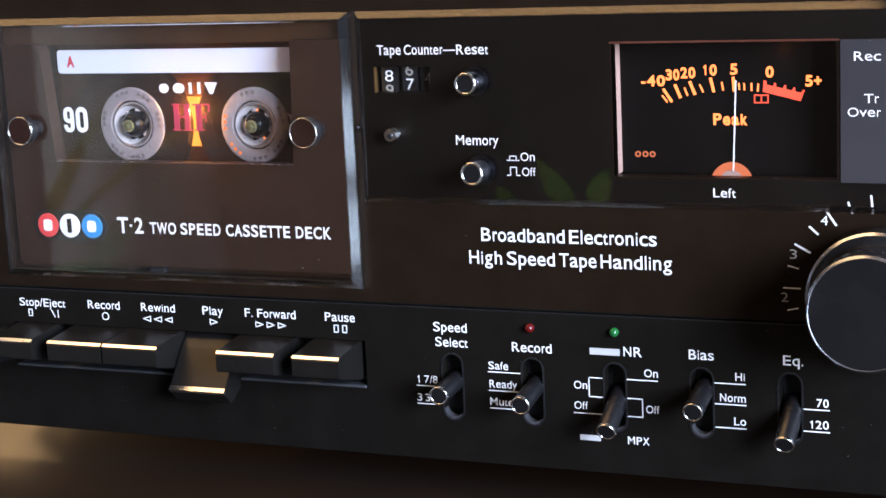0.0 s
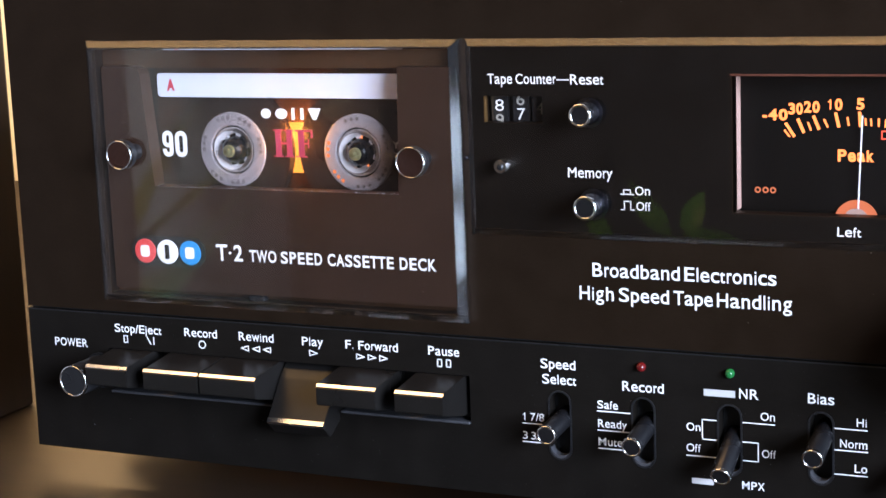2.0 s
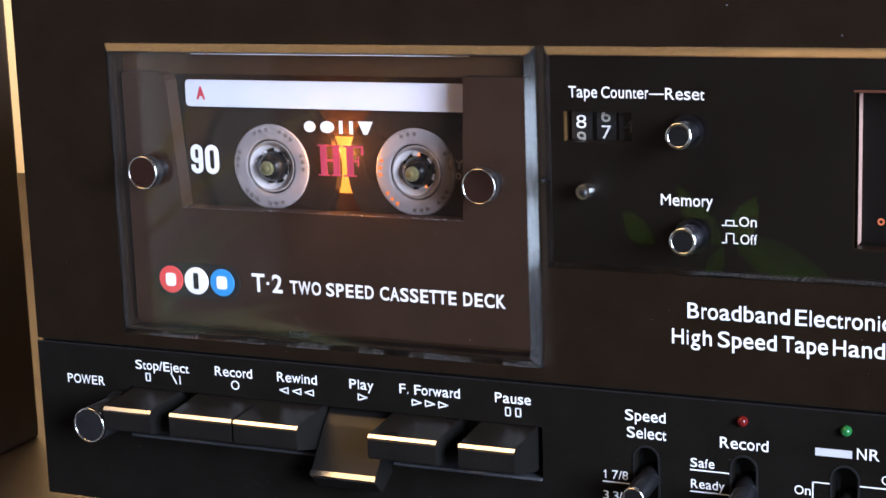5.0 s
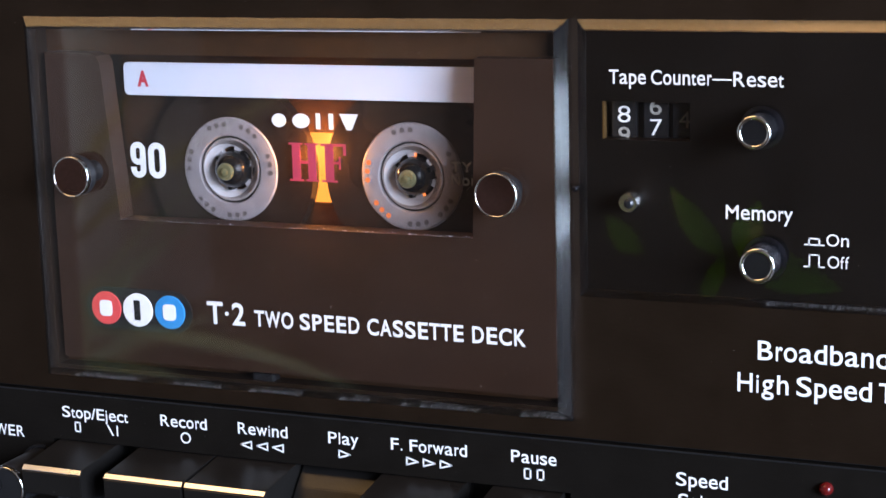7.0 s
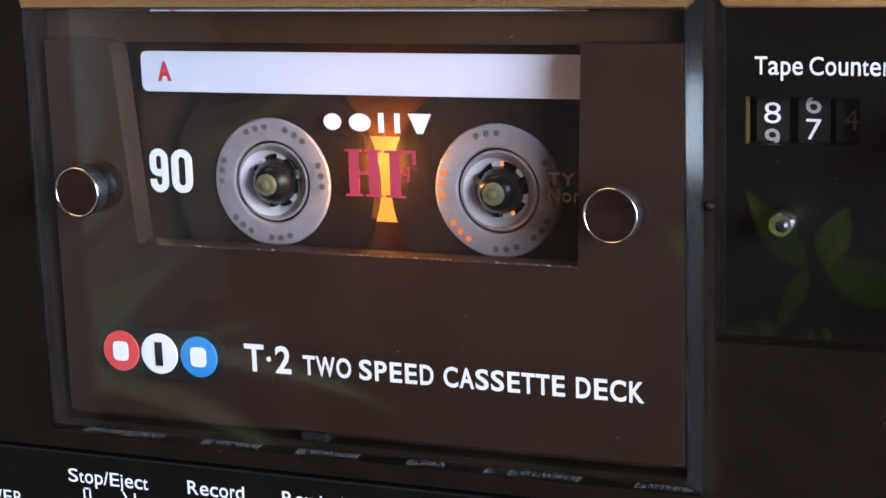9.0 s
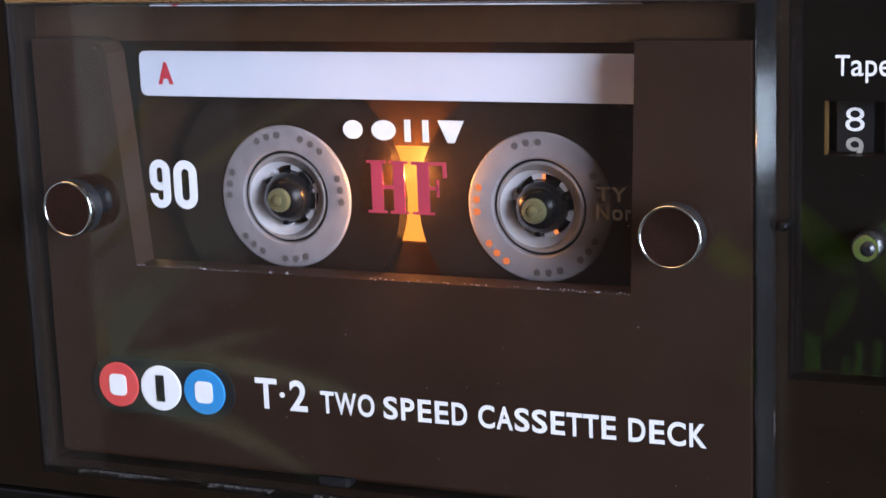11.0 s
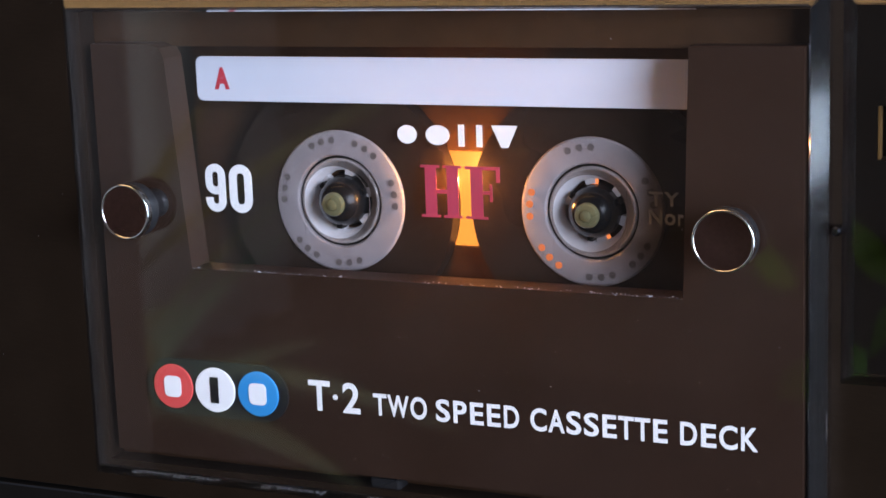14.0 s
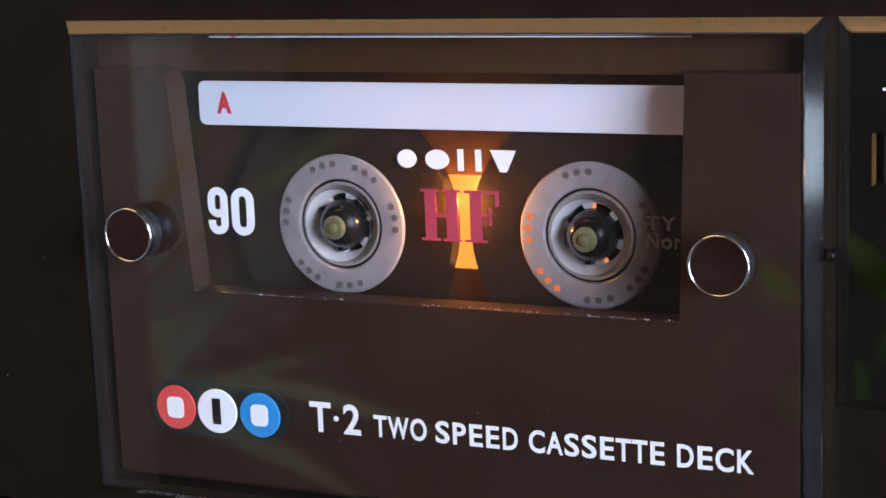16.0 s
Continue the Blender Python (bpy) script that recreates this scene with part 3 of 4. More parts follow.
# the heavy condensed "90": loops with narrow counters
hook = [(-139.9 + 1.9 * math.cos(a), 106.9 + 1.9 * math.sin(a)) for a in (math.pi + math.pi * i / 14 for i in range(15))]
hook += [(-139.9 + 0.55 * math.cos(a), 106.9 + 0.55 * math.sin(a)) for a in (2 * math.pi - math.pi * i / 14 for i in range(15))]
nine = join(sheet(stadium(-139.9, 107.9, 113.0, 1.9), [stadium(-139.9, 109.2, 111.7, 0.55)], YF + 0.12, YF + 0.19),
            prism(hook, YF + 0.12, YF + 0.19), prism(rect(-139.35, -138.0, 106.8, 111.2), YF + 0.05, YF + 0.18),
            prism(rect(-141.8, -140.45, 106.8, 107.4), YF + 0.05, YF + 0.18))
tagged(part("lettering", nine, WHITE, tape), 'printed lettering "9"')
nought = sheet(stadium(-135.15, 105.0, 113.0, 2.15), [stadium(-135.15, 106.4, 111.6, 0.7)], YF + 0.12, YF + 0.19)
tagged(part("lettering", nought, WHITE, tape), 'printed lettering "0"')
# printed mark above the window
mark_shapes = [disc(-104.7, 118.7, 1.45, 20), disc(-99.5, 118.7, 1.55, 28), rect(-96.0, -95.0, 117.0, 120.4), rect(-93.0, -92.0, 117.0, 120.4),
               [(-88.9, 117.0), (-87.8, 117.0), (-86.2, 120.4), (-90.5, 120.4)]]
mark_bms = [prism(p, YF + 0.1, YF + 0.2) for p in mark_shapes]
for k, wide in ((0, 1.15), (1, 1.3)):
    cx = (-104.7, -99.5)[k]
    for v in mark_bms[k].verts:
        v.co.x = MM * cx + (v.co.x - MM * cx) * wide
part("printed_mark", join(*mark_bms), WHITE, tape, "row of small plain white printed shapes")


def serif_letter(stems, bars, label):
    """A tall serifed letter: heavy stems, hairline bars and slab ends."""
    flat = [prism(rect(*b), YF + 0.12, YF + 0.19) for b in stems] + [prism(rect(*b), YF + 0.05, YF + 0.18) for b in bars]
    tagged(part("lettering", join(*flat), CRIMSON, tape), label)


serif_letter([(-101.9, -100.0, 105.8, 114.0), (-98.2, -96.3, 105.8, 114.0)],
             [(-100.0, -98.2, 109.6, 110.2)] + [(x, x + w, z, z + 0.4) for x, w in ((-102.6, 3.2), (-98.8, 3.1)) for z in (105.8, 113.6)], 'printed lettering "H"')
serif_letter([(-94.2, -92.2, 105.8, 114.0)],
             [(-95.1, -89.3, 113.5, 114.0), (-92.2, -90.7, 109.7, 110.2), (-95.1, -91.4, 105.8, 106.2), (-89.9, -89.3, 111.6, 113.5), (-91.0, -90.6, 108.6, 111.3)], 'printed lettering "F"')
words("TY", -65.6, -60.9, 109.1, 2.0, YF + 0.2, FAINT, tape, 0.02)
words("Norm", -65.6, -57.6, 106.3, 2.1, YF + 0.2, FAINT, tape, 0.02)
for hx, turn, groups in ((HL, 0.30, (0.15, 1.05, 1.85, 2.95, 4.05, 4.85)), (HR, 0.72, (0.35, 1.75, 3.05, 3.95, 4.85, 5.6))):
    part("tape_pack", ring(hx, HZ, 11.5, 19.75, 8.7, 11.7, 72), TAPE, tape, "dark wound tape")
    reel = part("reel", lathe([(7.35, 9.9), (7.4, 8.5), (7.6, 8.25), (8.1, 8.2), (10.7, 8.2), (11.2, 8.32), (11.45, 8.65), (11.45, 9.6)], hx, HZ, 72, caps=False), REEL, tape,
                "translucent white reel", True)
    part("groove", ring(hx, HZ, 6.8, 7.36, 9.3, 9.9), GROOVE, reel)
    part("hub", lathe([(6.95, 9.9), (6.95, 8.75), (6.75, 8.6), (6.45, 8.7), (6.2, 9.2), (5.0, 10.1), (4.85, 10.3), (4.85, 11.9)], hx, HZ, 64, caps=False), HUBGREY, reel,
         "pale grey funnel-shaped hub", True)
    for k in range(6):
        a = turn + k * math.pi / 3
        c, s = math.cos(a), math.sin(a)
        pts = [(hx + r * c - w * s, HZ + r * s + w * c) for r, w in ((5.05, 0.85), (4.05, 0.7), (4.05, -0.7), (5.05, -0.85))]
        part("tooth", prism(pts, 10.2, 11.6), HUBGREY, reel)
    for g in groups:
        for k in range(3):
            a = g + (k - 1) * 0.19
            # holes on the lamp's side are given a glow of their own
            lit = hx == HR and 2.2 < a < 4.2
            part("recess", prism(disc(hx + 9.95 * math.cos(a), HZ + 9.95 * math.sin(a), 0.56, 14), 8.1, 8.19), GAPGLOW if lit else REELDOT, reel,
                 "reel hole with an amber glow of its own, standing for lamp light" if lit else "")
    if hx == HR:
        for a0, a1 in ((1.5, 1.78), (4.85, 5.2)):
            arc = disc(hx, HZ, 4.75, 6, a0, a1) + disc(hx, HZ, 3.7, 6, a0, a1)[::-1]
            part("gap_glow", prism(arc, 10.6, 10.8), GAPGLOW, reel, "glowing amber piece put in for lamp light in the hub's gap")
# spindles of the deck
for hx in (HL, HR):
    sp = part("spindle", lathe([(4.6, 12.0), (4.1, 11.2), (4.05, 9.6), (3.8, 8.4), (3.2, 7.3), (2.3, 6.6), (2.0, 6.4)], hx, HZ, 40), SPINDLE, deck, "black drive spindle", True)
    for k in range(3):
        a = 0.4 + k * 2 * math.pi / 3
        c, s = math.cos(a), math.sin(a)
        pts = [(hx + r * c - w * s, HZ + r * s + w * c) for r, w in ((3.6, 0.5), (4.45, 0.45), (4.45, -0.45), (3.6, -0.5))]
        part("fin", prism(pts, 8.8, 11), SPINDLE, sp)
    part("tip", lathe([(1.95, 6.45), (1.9, 5.9), (1.7, 5.65), (1.0, 5.55), (0.9, 5.7)], hx, HZ, 32), OLIVE, sp, "olive plastic tip", True)
    part("tip_centre", lathe([(0.95, 5.7), (0.85, 5.35), (0.5, 5.2), (0.1, 5.15)], hx, HZ, 24), OLIVE, sp, "glossy centre of the tip", True)
part("tape_lamp", box(-103, -87, 13.3, 14.2, 99, 117), LAMPLIT, deck, "amber lamp behind the tape window")

# --- counter panel under smoked cover
words("Tape", -29.5, -22.2, 128.8, 2.7, 0, WHITE, deck, 0.010)
words("Counter", -21.2, -9.4, 128.8, 2.7, 0, WHITE, deck, 0.010)
part("dash", prism(rect(-9.3, -5.6, 129.75, 130.05), -0.07, -0.01), WHITE, deck)
words("Reset", -5.3, 4.2, 128.7, 2.7, 0, WHITE, deck, 0.008)
counter = part("tape_counter", box(-32, -12.6, 4.2, 6, 117, 126.5), GROOVE, deck, "three digit tape counter in a recess")
part("side_wall", box(-30.9, -30.6, 0.1, 1.7, 118.1, 125.3), GOLD, counter, "gold edge of the recess")
for cx, lo, hi in ((-27.3, -4.0, 1.0), (-20.9, 0, 0), (-15.2, 0, 0)):
    part("wheel", prism(rect(cx - 2.4, cx + 2.4, 118.1, 125.3), 2.6, 4.1), PLASTIC, counter)
words("8", -28.6, -26.0, 121.0, 3.2, 2.6, WHITE, counter, 0.0)
words("9", -28.5, -26.1, 116.9, 3.2, 2.6, GREYINK, counter, 0.01)
words("6", -22.2, -19.8, 122.7, 3.2, 2.6, GREYINK, counter, 0.01)
words("7", -22.1, -19.7, 118.6, 3.2, 2.6, WHITE, counter, 0.0)
words("4", -16.4, -14.2, 120.2, 3.2, 2.6, FAINT, counter, 0.0)


def push_button(xc, zc, r, length, label):
    b = part("push_button", lathe([(r, 0), (r, -length + 0.5), (r - 0.25, -length)], xc, zc, 40), BARREL, deck, label, True)
    part("collar", ring(xc, zc, r + 0.1, r + 0.95, -2.6, 0, 40), BARREL, b, "metal collar", True)
    part("rim", rim(xc, zc, r - 0.85, r + 0.04, -length + 0.9, -length - 0.25, 48), CHROME, b, "polished rim", True)
    part("cap", lathe([(r - 0.8, -length + 0.3), (r - 0.8, -length - 0.02)], xc, zc, 36), KNOBBLACK, b)
    return b


push_button(0.7, 121.4, 3.15, 9.5, "black counter reset button with polished rim")
words("Memory", -6.6, 6.2, 103.4, 2.7, 0, WHITE, deck, 0.008)
push_button(1.5, 96.6, 3.3, 9.5, "black memory button with polished rim")
pin = part("reset_pin", lathe([(2.0, 0), (2.0, -5.5), (1.7, -6.0)], -24.2, 106.7, 28), CHROME, deck, "small metal pin with dark tip", True)
part("tip", lathe([(0.95, -5.9), (0.95, -6.5), (0.5, -6.8)], -23.9, 106.7, 20), PLASTIC, pin)
words("On", 12.5, 16.7, 99.1, 2.3, 0, WHITE, deck, 0.005)
words("Off", 12.8, 16.8, 94.9, 2.3, 0, WHITE, deck, 0.005)
part("in_symbol", strokes([(8.5, 99.2, 12.0, 99.2), (9.3, 99.2, 9.3, 100.4), (9.3, 100.4, 11.2, 100.4), (11.2, 100.4, 11.2, 99.2)], 0.3, 0), WHITE, deck)
part("out_symbol", strokes([(8.5, 95.0, 9.4, 95.0), (9.4, 95.0, 9.4, 97.3), (9.4, 97.3, 11.2, 97.3), (11.2, 97.3, 11.2, 95.0), (11.2, 95.0, 12.1, 95.0)], 0.3, 0), WHITE, deck)
slab_cover("counter_cover", -35.4, 190.0, 86.7, 141.2, 1.8, -3.0, -0.25,
           [disc(0.7, 121.4, 4.2, 24), disc(1.5, 96.6, 4.4, 24), disc(-24.2, 106.7, 2.2, 20)], SMOKED, deck, "smoked acrylic cover over counter and meters")

part("counter_panel", sheet(rect(-35.2, 189.8, 86.9, 141.0), [rect(39.0, 100.0, 94.8, 131.3), rect(-31.0, -13.6, 118.0, 125.4)], -0.03, -0.004), COUNTER, deck,
     "black panel under the smoked cover")
# --- left level meter
vu = part("level_meter", box(38.5, 100.5, 8.6, 10, 94, 132), VUBLACK, deck, "black peak level meter with amber backlit scale")
part("left_wall", box(39.0, 39.4, 0.2, 8.5, 95.2, 131.0), VUWALL, vu, "pale lit side wall of the meter")
part("right_wall", box(99.6, 100.0, 0.2, 8.5, 95.2, 131.0), VUWALL, vu)
part("top_wall", box(39.4, 99.6, 0.2, 8.5, 131.0, 131.3), VUWALL, vu)
YV = 8.0
part("face", box(39.4, 99.6, YV, 8.5, 95.2, 131.0), VUBLACK, vu)
for body, a, b, base in (("-40", 45.3, 52.0, 118.9), ("30", 52.2, 56.0, 120.5), ("20", 56.3, 60.4, 121.0), ("10", 62.5, 66.3, 121.7),
                         ("5", 69.9, 71.9, 121.9), ("0", 79.4, 81.6, 121.1), ("5+", 89.9, 94.2, 118.7)):
    words(body, a, b, base, 2.7, YV, AMBER, vu, 0.035, 'amber backlit figure "%s"' % body, "scale_figure")
words("Peak", 65.1, 74.4, 108.4, 2.9, YV, AMBER, vu, 0.03, 'amber backlit lettering "Peak"')
for k, (xa, za, xb, zb, w) in enumerate(((51.6, 117.8, 53.6, 114.8, 0.75), (51.2, 116.1, 52.4, 114.6, 0.5), (54.8, 118.9, 56.1, 115.9, 0.8),
                                         (57.4, 118.1, 58.1, 116.4, 0.5), (58.9, 119.7, 60.1, 116.8, 0.8), (61.6, 119.0, 62.4, 117.3, 0.5),
                                         (64.6, 120.6, 65.3, 117.5, 0.8), (67.6, 119.6, 67.9, 117.8, 0.5), (70.7, 120.8, 70.9, 117.7, 0.8),
                                         (72.2, 119.4, 72.3, 117.9, 0.45), (73.6, 119.3, 73.7, 117.8, 0.45), (75.6, 119.3, 75.6, 117.7, 0.5),
                                         (77.4, 119.1, 77.3, 117.5, 0.5))):
    part("scale_mark", strokes([(xa, za, xb, zb)], w, YV), AMBER, vu)
part("overload_band", prism([(78.6, 117.2), (88.6, 114.7), (89.8, 117.6), (89.3, 117.7), (88.9, 116.9), (87.2, 117.3), (87.3, 118.3), (86.8, 118.4), (86.4, 117.5),
                             (84.8, 117.9), (84.9, 118.9), (84.4, 119.0), (84.0, 118.1), (82.2, 118.5), (82.2, 119.5), (81.7, 119.6), (81.4, 118.7),
                             (79.7, 119.1), (79.6, 120.1), (78.9, 120.3)], YV - 0.08, YV - 0.01), REDLIT, vu, "red backlit overload band")
part("box_symbol", strokes([(76.4, 116.3, 80.0, 116.3), (80.0, 116.3, 80.0, 114.3), (80.0, 114.3, 76.4, 114.3), (76.4, 114.3, 76.4, 116.3), (78.2, 116.3, 78.2, 114.3)], 0.35, YV),
     REDLIT, vu)
part("small_symbol", join(*[ring(x, 100.2, 0.42, 0.85, YV - 0.08, YV - 0.01, 20) for x in (43.9, 46.0, 48.0)]), HUBLIT, vu)
part("needle_hub", join(sheet(disc(70.0, 92.6, 5.7, 28, 0.3, math.pi - 0.3), [], YV - 0.6, YV - 0.02)), HUBLIT, vu, "salmon lit needle hub")
part("hub_cover", prism(disc(70.0, 93.0, 3.2, 24, 0.4, math.pi - 0.4), YV - 1.0, YV - 0.65), VUWALL, vu)
part("needle", strokes([(70.7, 96.3, 71.7, 120.2)], 0.36, YV - 1.2, 0.2), NEEDLE, vu, "thin white needle")
words("Left", 66.8, 72.9, 90.0, 2.4, 0, WHITE, deck, 0.008)
# the meter's red glow on its upper frame, put in as a coloured strip
part("meter_glow_line", box(38.9, 100.3, -0.14, 0.4, 131.1, 131.65, 0.1), GLOWLINE, deck, "thin red-brown line painted for the lit edge over the meter")
part("meter_divider", prism(rect(100.6, 150, 94.5, 131.4), -0.3, -0.02), VUGREY, deck, "grey strip beside the meter")
words("Rec", 104.0, 110.8, 126.0, 2.3, -0.3, WHITE, deck, 0.005)
words("Tr", 106.6, 110.3, 115.2, 2.3, -0.3, WHITE, deck, 0.005)
words("Over", 102.4, 110.8, 111.7, 2.3, -0.3, WHITE, deck, 0.005)

# --- slogan
for body, a, b, base in (("Broadband", -0.2, 24.6, 76.2), ("Electronics", 25.9, 50.9, 76.2), ("High", -4.1, 5.8, 69.6), ("Speed", 7.3, 21.5, 69.6),
                         ("Tape", 22.8, 33.6, 69.6), ("Handling", 34.8, 55.0, 69.6)):
    words(body, a, b, base, 3.75, 0, WHITE, deck, 0.010)

# --- record level knob with its scale
KX, KZ = 111.0, 65.6
knob = part("level_knob", lathe([(17.2, -0.4), (17.9, -1.2), (17.9, -10.0), (17.3, -10.8), (15.4, -11.0), (14.6, -11.6), (14.9, -12.0), (14.9, -24.3), (14.4, -25.2)], KX, KZ, 72), KNOBBLACK,
            deck, "black two-tier record level knob", True)
part("rear_rim", lathe([(16.9, -10.75), (17.3, -10.9), (17.95, -10.1), (17.8, -9.8), (16.9, -10.7)], KX, KZ, 72, caps=False), BRASSY, knob, "polished rim", True)
part("front_rim", lathe([(13.9, -25.1), (14.35, -25.3), (14.95, -24.5), (14.8, -24.1), (13.9, -25.0)], KX, KZ, 72, caps=False), BRASSY, knob, "polished rim", True)
part("face", lathe([(14.0, -25.0), (14.0, -25.15), (3, -25.1)], KX, KZ, 64), KNOBFACEBLACK, knob, "dark turned face", True)
for k in range(13):
    a = radians(234.1 - 13.8 * k)
    r0, r1 = (21.3, 25.6) if k % 2 == 0 else (22.5, 25.2)
    part("scale_mark", strokes([(KX + r0 * math.cos(a), KZ + r0 * math.sin(a), KX + r1 * math.cos(a), KZ + r1 * math.sin(a))], 0.32 if k < 6 else 0.55, 0), WHITE, deck)
for body, nx, nz in (("0", 98.5, 44.2), ("1", 85.7, 51.0), ("2", 85.6, 62.3), ("3", 88.0, 74.0), ("4", 96.2, 83.2)):
    words(body, nx - (0.5 if body == "1" else 0.95), nx + (0.4 if body == "1" else 0.95), nz, 2.5, 0, GREYINK if body in "123" else WHITE, deck)

# --- lower row: power and transport keys
for body, a, b, base in (("POWER", -182.6, -170.0, 44.8), ("Stop/Eject", -159.3, -142.0, 50.6), ("Record", -133.6, -121.9, 50.8), ("Rewind", -114.2, -102.1, 50.8),
                         ("Play", -92.4, -85.3, 50.7), ("F. Forward", -77.8, -60.6, 50.7), ("Pause", -50.9, -41.1, 50.7)):
    words(body, a, b, base, 2.55, -0.3, WHITE, deck, 0.01)
YL = -0.3


def triangle(x, z, d):
    return strokes([(x - d * 0.9, z, x + d * 0.9, z + 0.8), (x - d * 0.9, z, x + d * 0.9, z - 0.8), (x + d * 0.9, z + 0.8, x + d * 0.9, z - 0.8)], 0.35, YL)


def bar_outline(x):
    return strokes([(x - 0.65, 47.4, x + 0.65, 47.4), (x + 0.65, 47.4, x + 0.65, 49.5), (x + 0.65, 49.5, x - 0.65, 49.5), (x - 0.65, 49.5, x - 0.65, 47.4)], 0.35, YL)


part("stop_symbol", bar_outline(-155.4), WHITE, deck)
part("eject_symbol", strokes([(-147.4, 49.5, -146.2, 47.4), (-145.0, 49.5, -145.0, 47.4)], 0.35, YL), WHITE, deck)
part("record_symbol", ring(-127.4, 48.5, 0.95, 1.3, YL - 0.06, YL - 0.01, 28), WHITE, deck)
for x in (-112.3, -108.4, -104.6):
    part("rewind_symbol", triangle(x, 48.4, 1.4), WHITE, deck)
part("play_symbol", triangle(-88.7, 48.5, -1.4), WHITE, deck)
for x in (-73.0, -69.2, -65.4):
    part("forward_symbol", triangle(x, 48.5, -1.4), WHITE, deck)
for x in (-47.4, -44.6):
    part("pause_symbol", bar_outline(x), WHITE, deck)

power = part("power_button", lathe([(4.9, 0), (4.9, -14.6), (4.6, -15.2)], -165.6, 37.8, 48), PLASTIC, deck, "round black power button with polished rim", True)
part("rim", rim(-165.6, 37.8, 4.35, 4.98, -14.2, -15.45, 56), CHROME, power, "polished rim", True)
part("collar", ring(-165.6, 37.8, 5.0, 5.6, -1.0, -0.3, 48), PLASTIC, power)


def chamfer_strip(x0, x1, yf, zt, flat):
    """A thin bar with a slanting face along a key's front top edge."""
    prof = [(yf + 0.1, zt - 0.92), (yf + 0.06, zt - 0.82), (yf + 0.12, zt - 0.72), (yf + 0.84, zt + 0.04), (yf + 0.96, zt + 0.08), (yf + 1.15, zt + 0.02), (yf + 1.8, zt - 0.5), (yf + 0.3, zt - 1.1)]
    if flat:
        prof = [(yf - 0.02, zt - 0.9), (yf + 0.1, zt + 0.12), (yf + 1.55, zt + 0.2), (yf + 1.65, zt - 0.3), (yf + 0.3, zt - 1.1)]
    bm = bmesh.new()
    sides = [[bm.verts.new((MM * x, MM * y, MM * z)) for y, z in prof] for x in (x0, x1)]
    for side in sides:
        bm.faces.new(side)
    for i in range(len(prof)):
        j = (i + 1) % len(prof)
        bm.faces.new((sides[0][i], sides[0][j], sides[1][j], sides[1][i]))
    return bm


def transport_key(x0, x1, label, pressed=False):
    """A piano key: a wedge with rounded edges, a bright metal strip along its front top edge."""
    yf, zt, zb, zk = -15.5, 43.6, 37.2, 45.0
    prof = [(6.0, 33.5), (6.0, zk), (-1.0, zk), (yf + 1.0, zt), (yf, zt - 1.0), (yf, zb + 0.4), (yf + 0.5, zb), (-1.0, 33.5)]
    bm = bmesh.new()
    sides = [[bm.verts.new((MM * x, MM * y, MM * z)) for y, z in prof] for x in (x0 + 0.15, x1 - 0.15)]
    bm.faces.new(sides[0])
    bm.faces.new(sides[1])
    n = len(prof)
    for i in range(n):
        bm.faces.new((sides[0][i], sides[0][(i + 1) % n], sides[1][(i + 1) % n], sides[1][i]))
    bmesh.ops.bevel(bm, geom=bm.edges[:], offset=MM * 0.18, segments=2, affect="EDGES")
    k = part("transport_key", bm, KEYBLACK, deck, label)
    s = part("edge_strip", chamfer_strip(x0 + 0.2, x1 - 0.2, yf, zt, pressed), BRASSY, k, "bright metal edge strip")
    if pressed:
        piv = Matrix.Translation((0, MM * 4.0, MM * 42.0))
        k.matrix_local = piv @ Matrix.Rotation(radians(45), 4, "X") @ piv.inverted()
    return k


transport_key(-160.7, -145.3, "black stop and eject key with bright edge")
transport_key(-139.7, -120.1, "black record key with bright edge")
transport_key(-119.8, -100.3, "black rewind key with bright edge")
transport_key(-100.0, -80.7, "black play key, pressed down, with bright edge", True)
transport_key(-80.2, -60.8, "black fast forward key with bright edge")
transport_key(-55.1, -39.6, "black pause key with bright edge")
part("key_ledge", box(-162, -100.5, -0.9, 4, 30.9, 31.7, 0.25, 1), LEDGE, deck)
part("key_ledge", box(-80.4, -38.4, -0.9, 4, 30.9, 31.7, 0.25, 1), LEDGE, deck)

# --- lever switches
for sx, hz, bz in zip(SLOTS, (33.6, 32.3, 25.6, 33.6, 25.4), (34.6, 34.4, 31.8, 36.6, 32.0)):
    L, hx = 12.5, sx + 0.5
    lv = part("lever_switch", lathe([(2.7, 5), (2.75, -L + 0.5), (2.5, -L)], 0, 0, 32), LEVER, deck, "dark round lever with bright rim in a slot", True)
    part("rim", rim(0, 0, 2.15, 2.8, -L + 0.7, -L - 0.3, 40), CHROME, lv, "polished rim", True)
    part("cap", lathe([(2.2, -L + 0.1), (2.2, -L - 0.12), (2.0, -L - 0.16)], 0, 0, 28), KNOBBLACK, lv, "dark end cap")
    ang = math.atan2(bz - hz, L)
    lv.matrix_local = Matrix.Translation((MM * hx, 0, MM * bz)) @ Matrix.Rotation(ang, 4, "X")
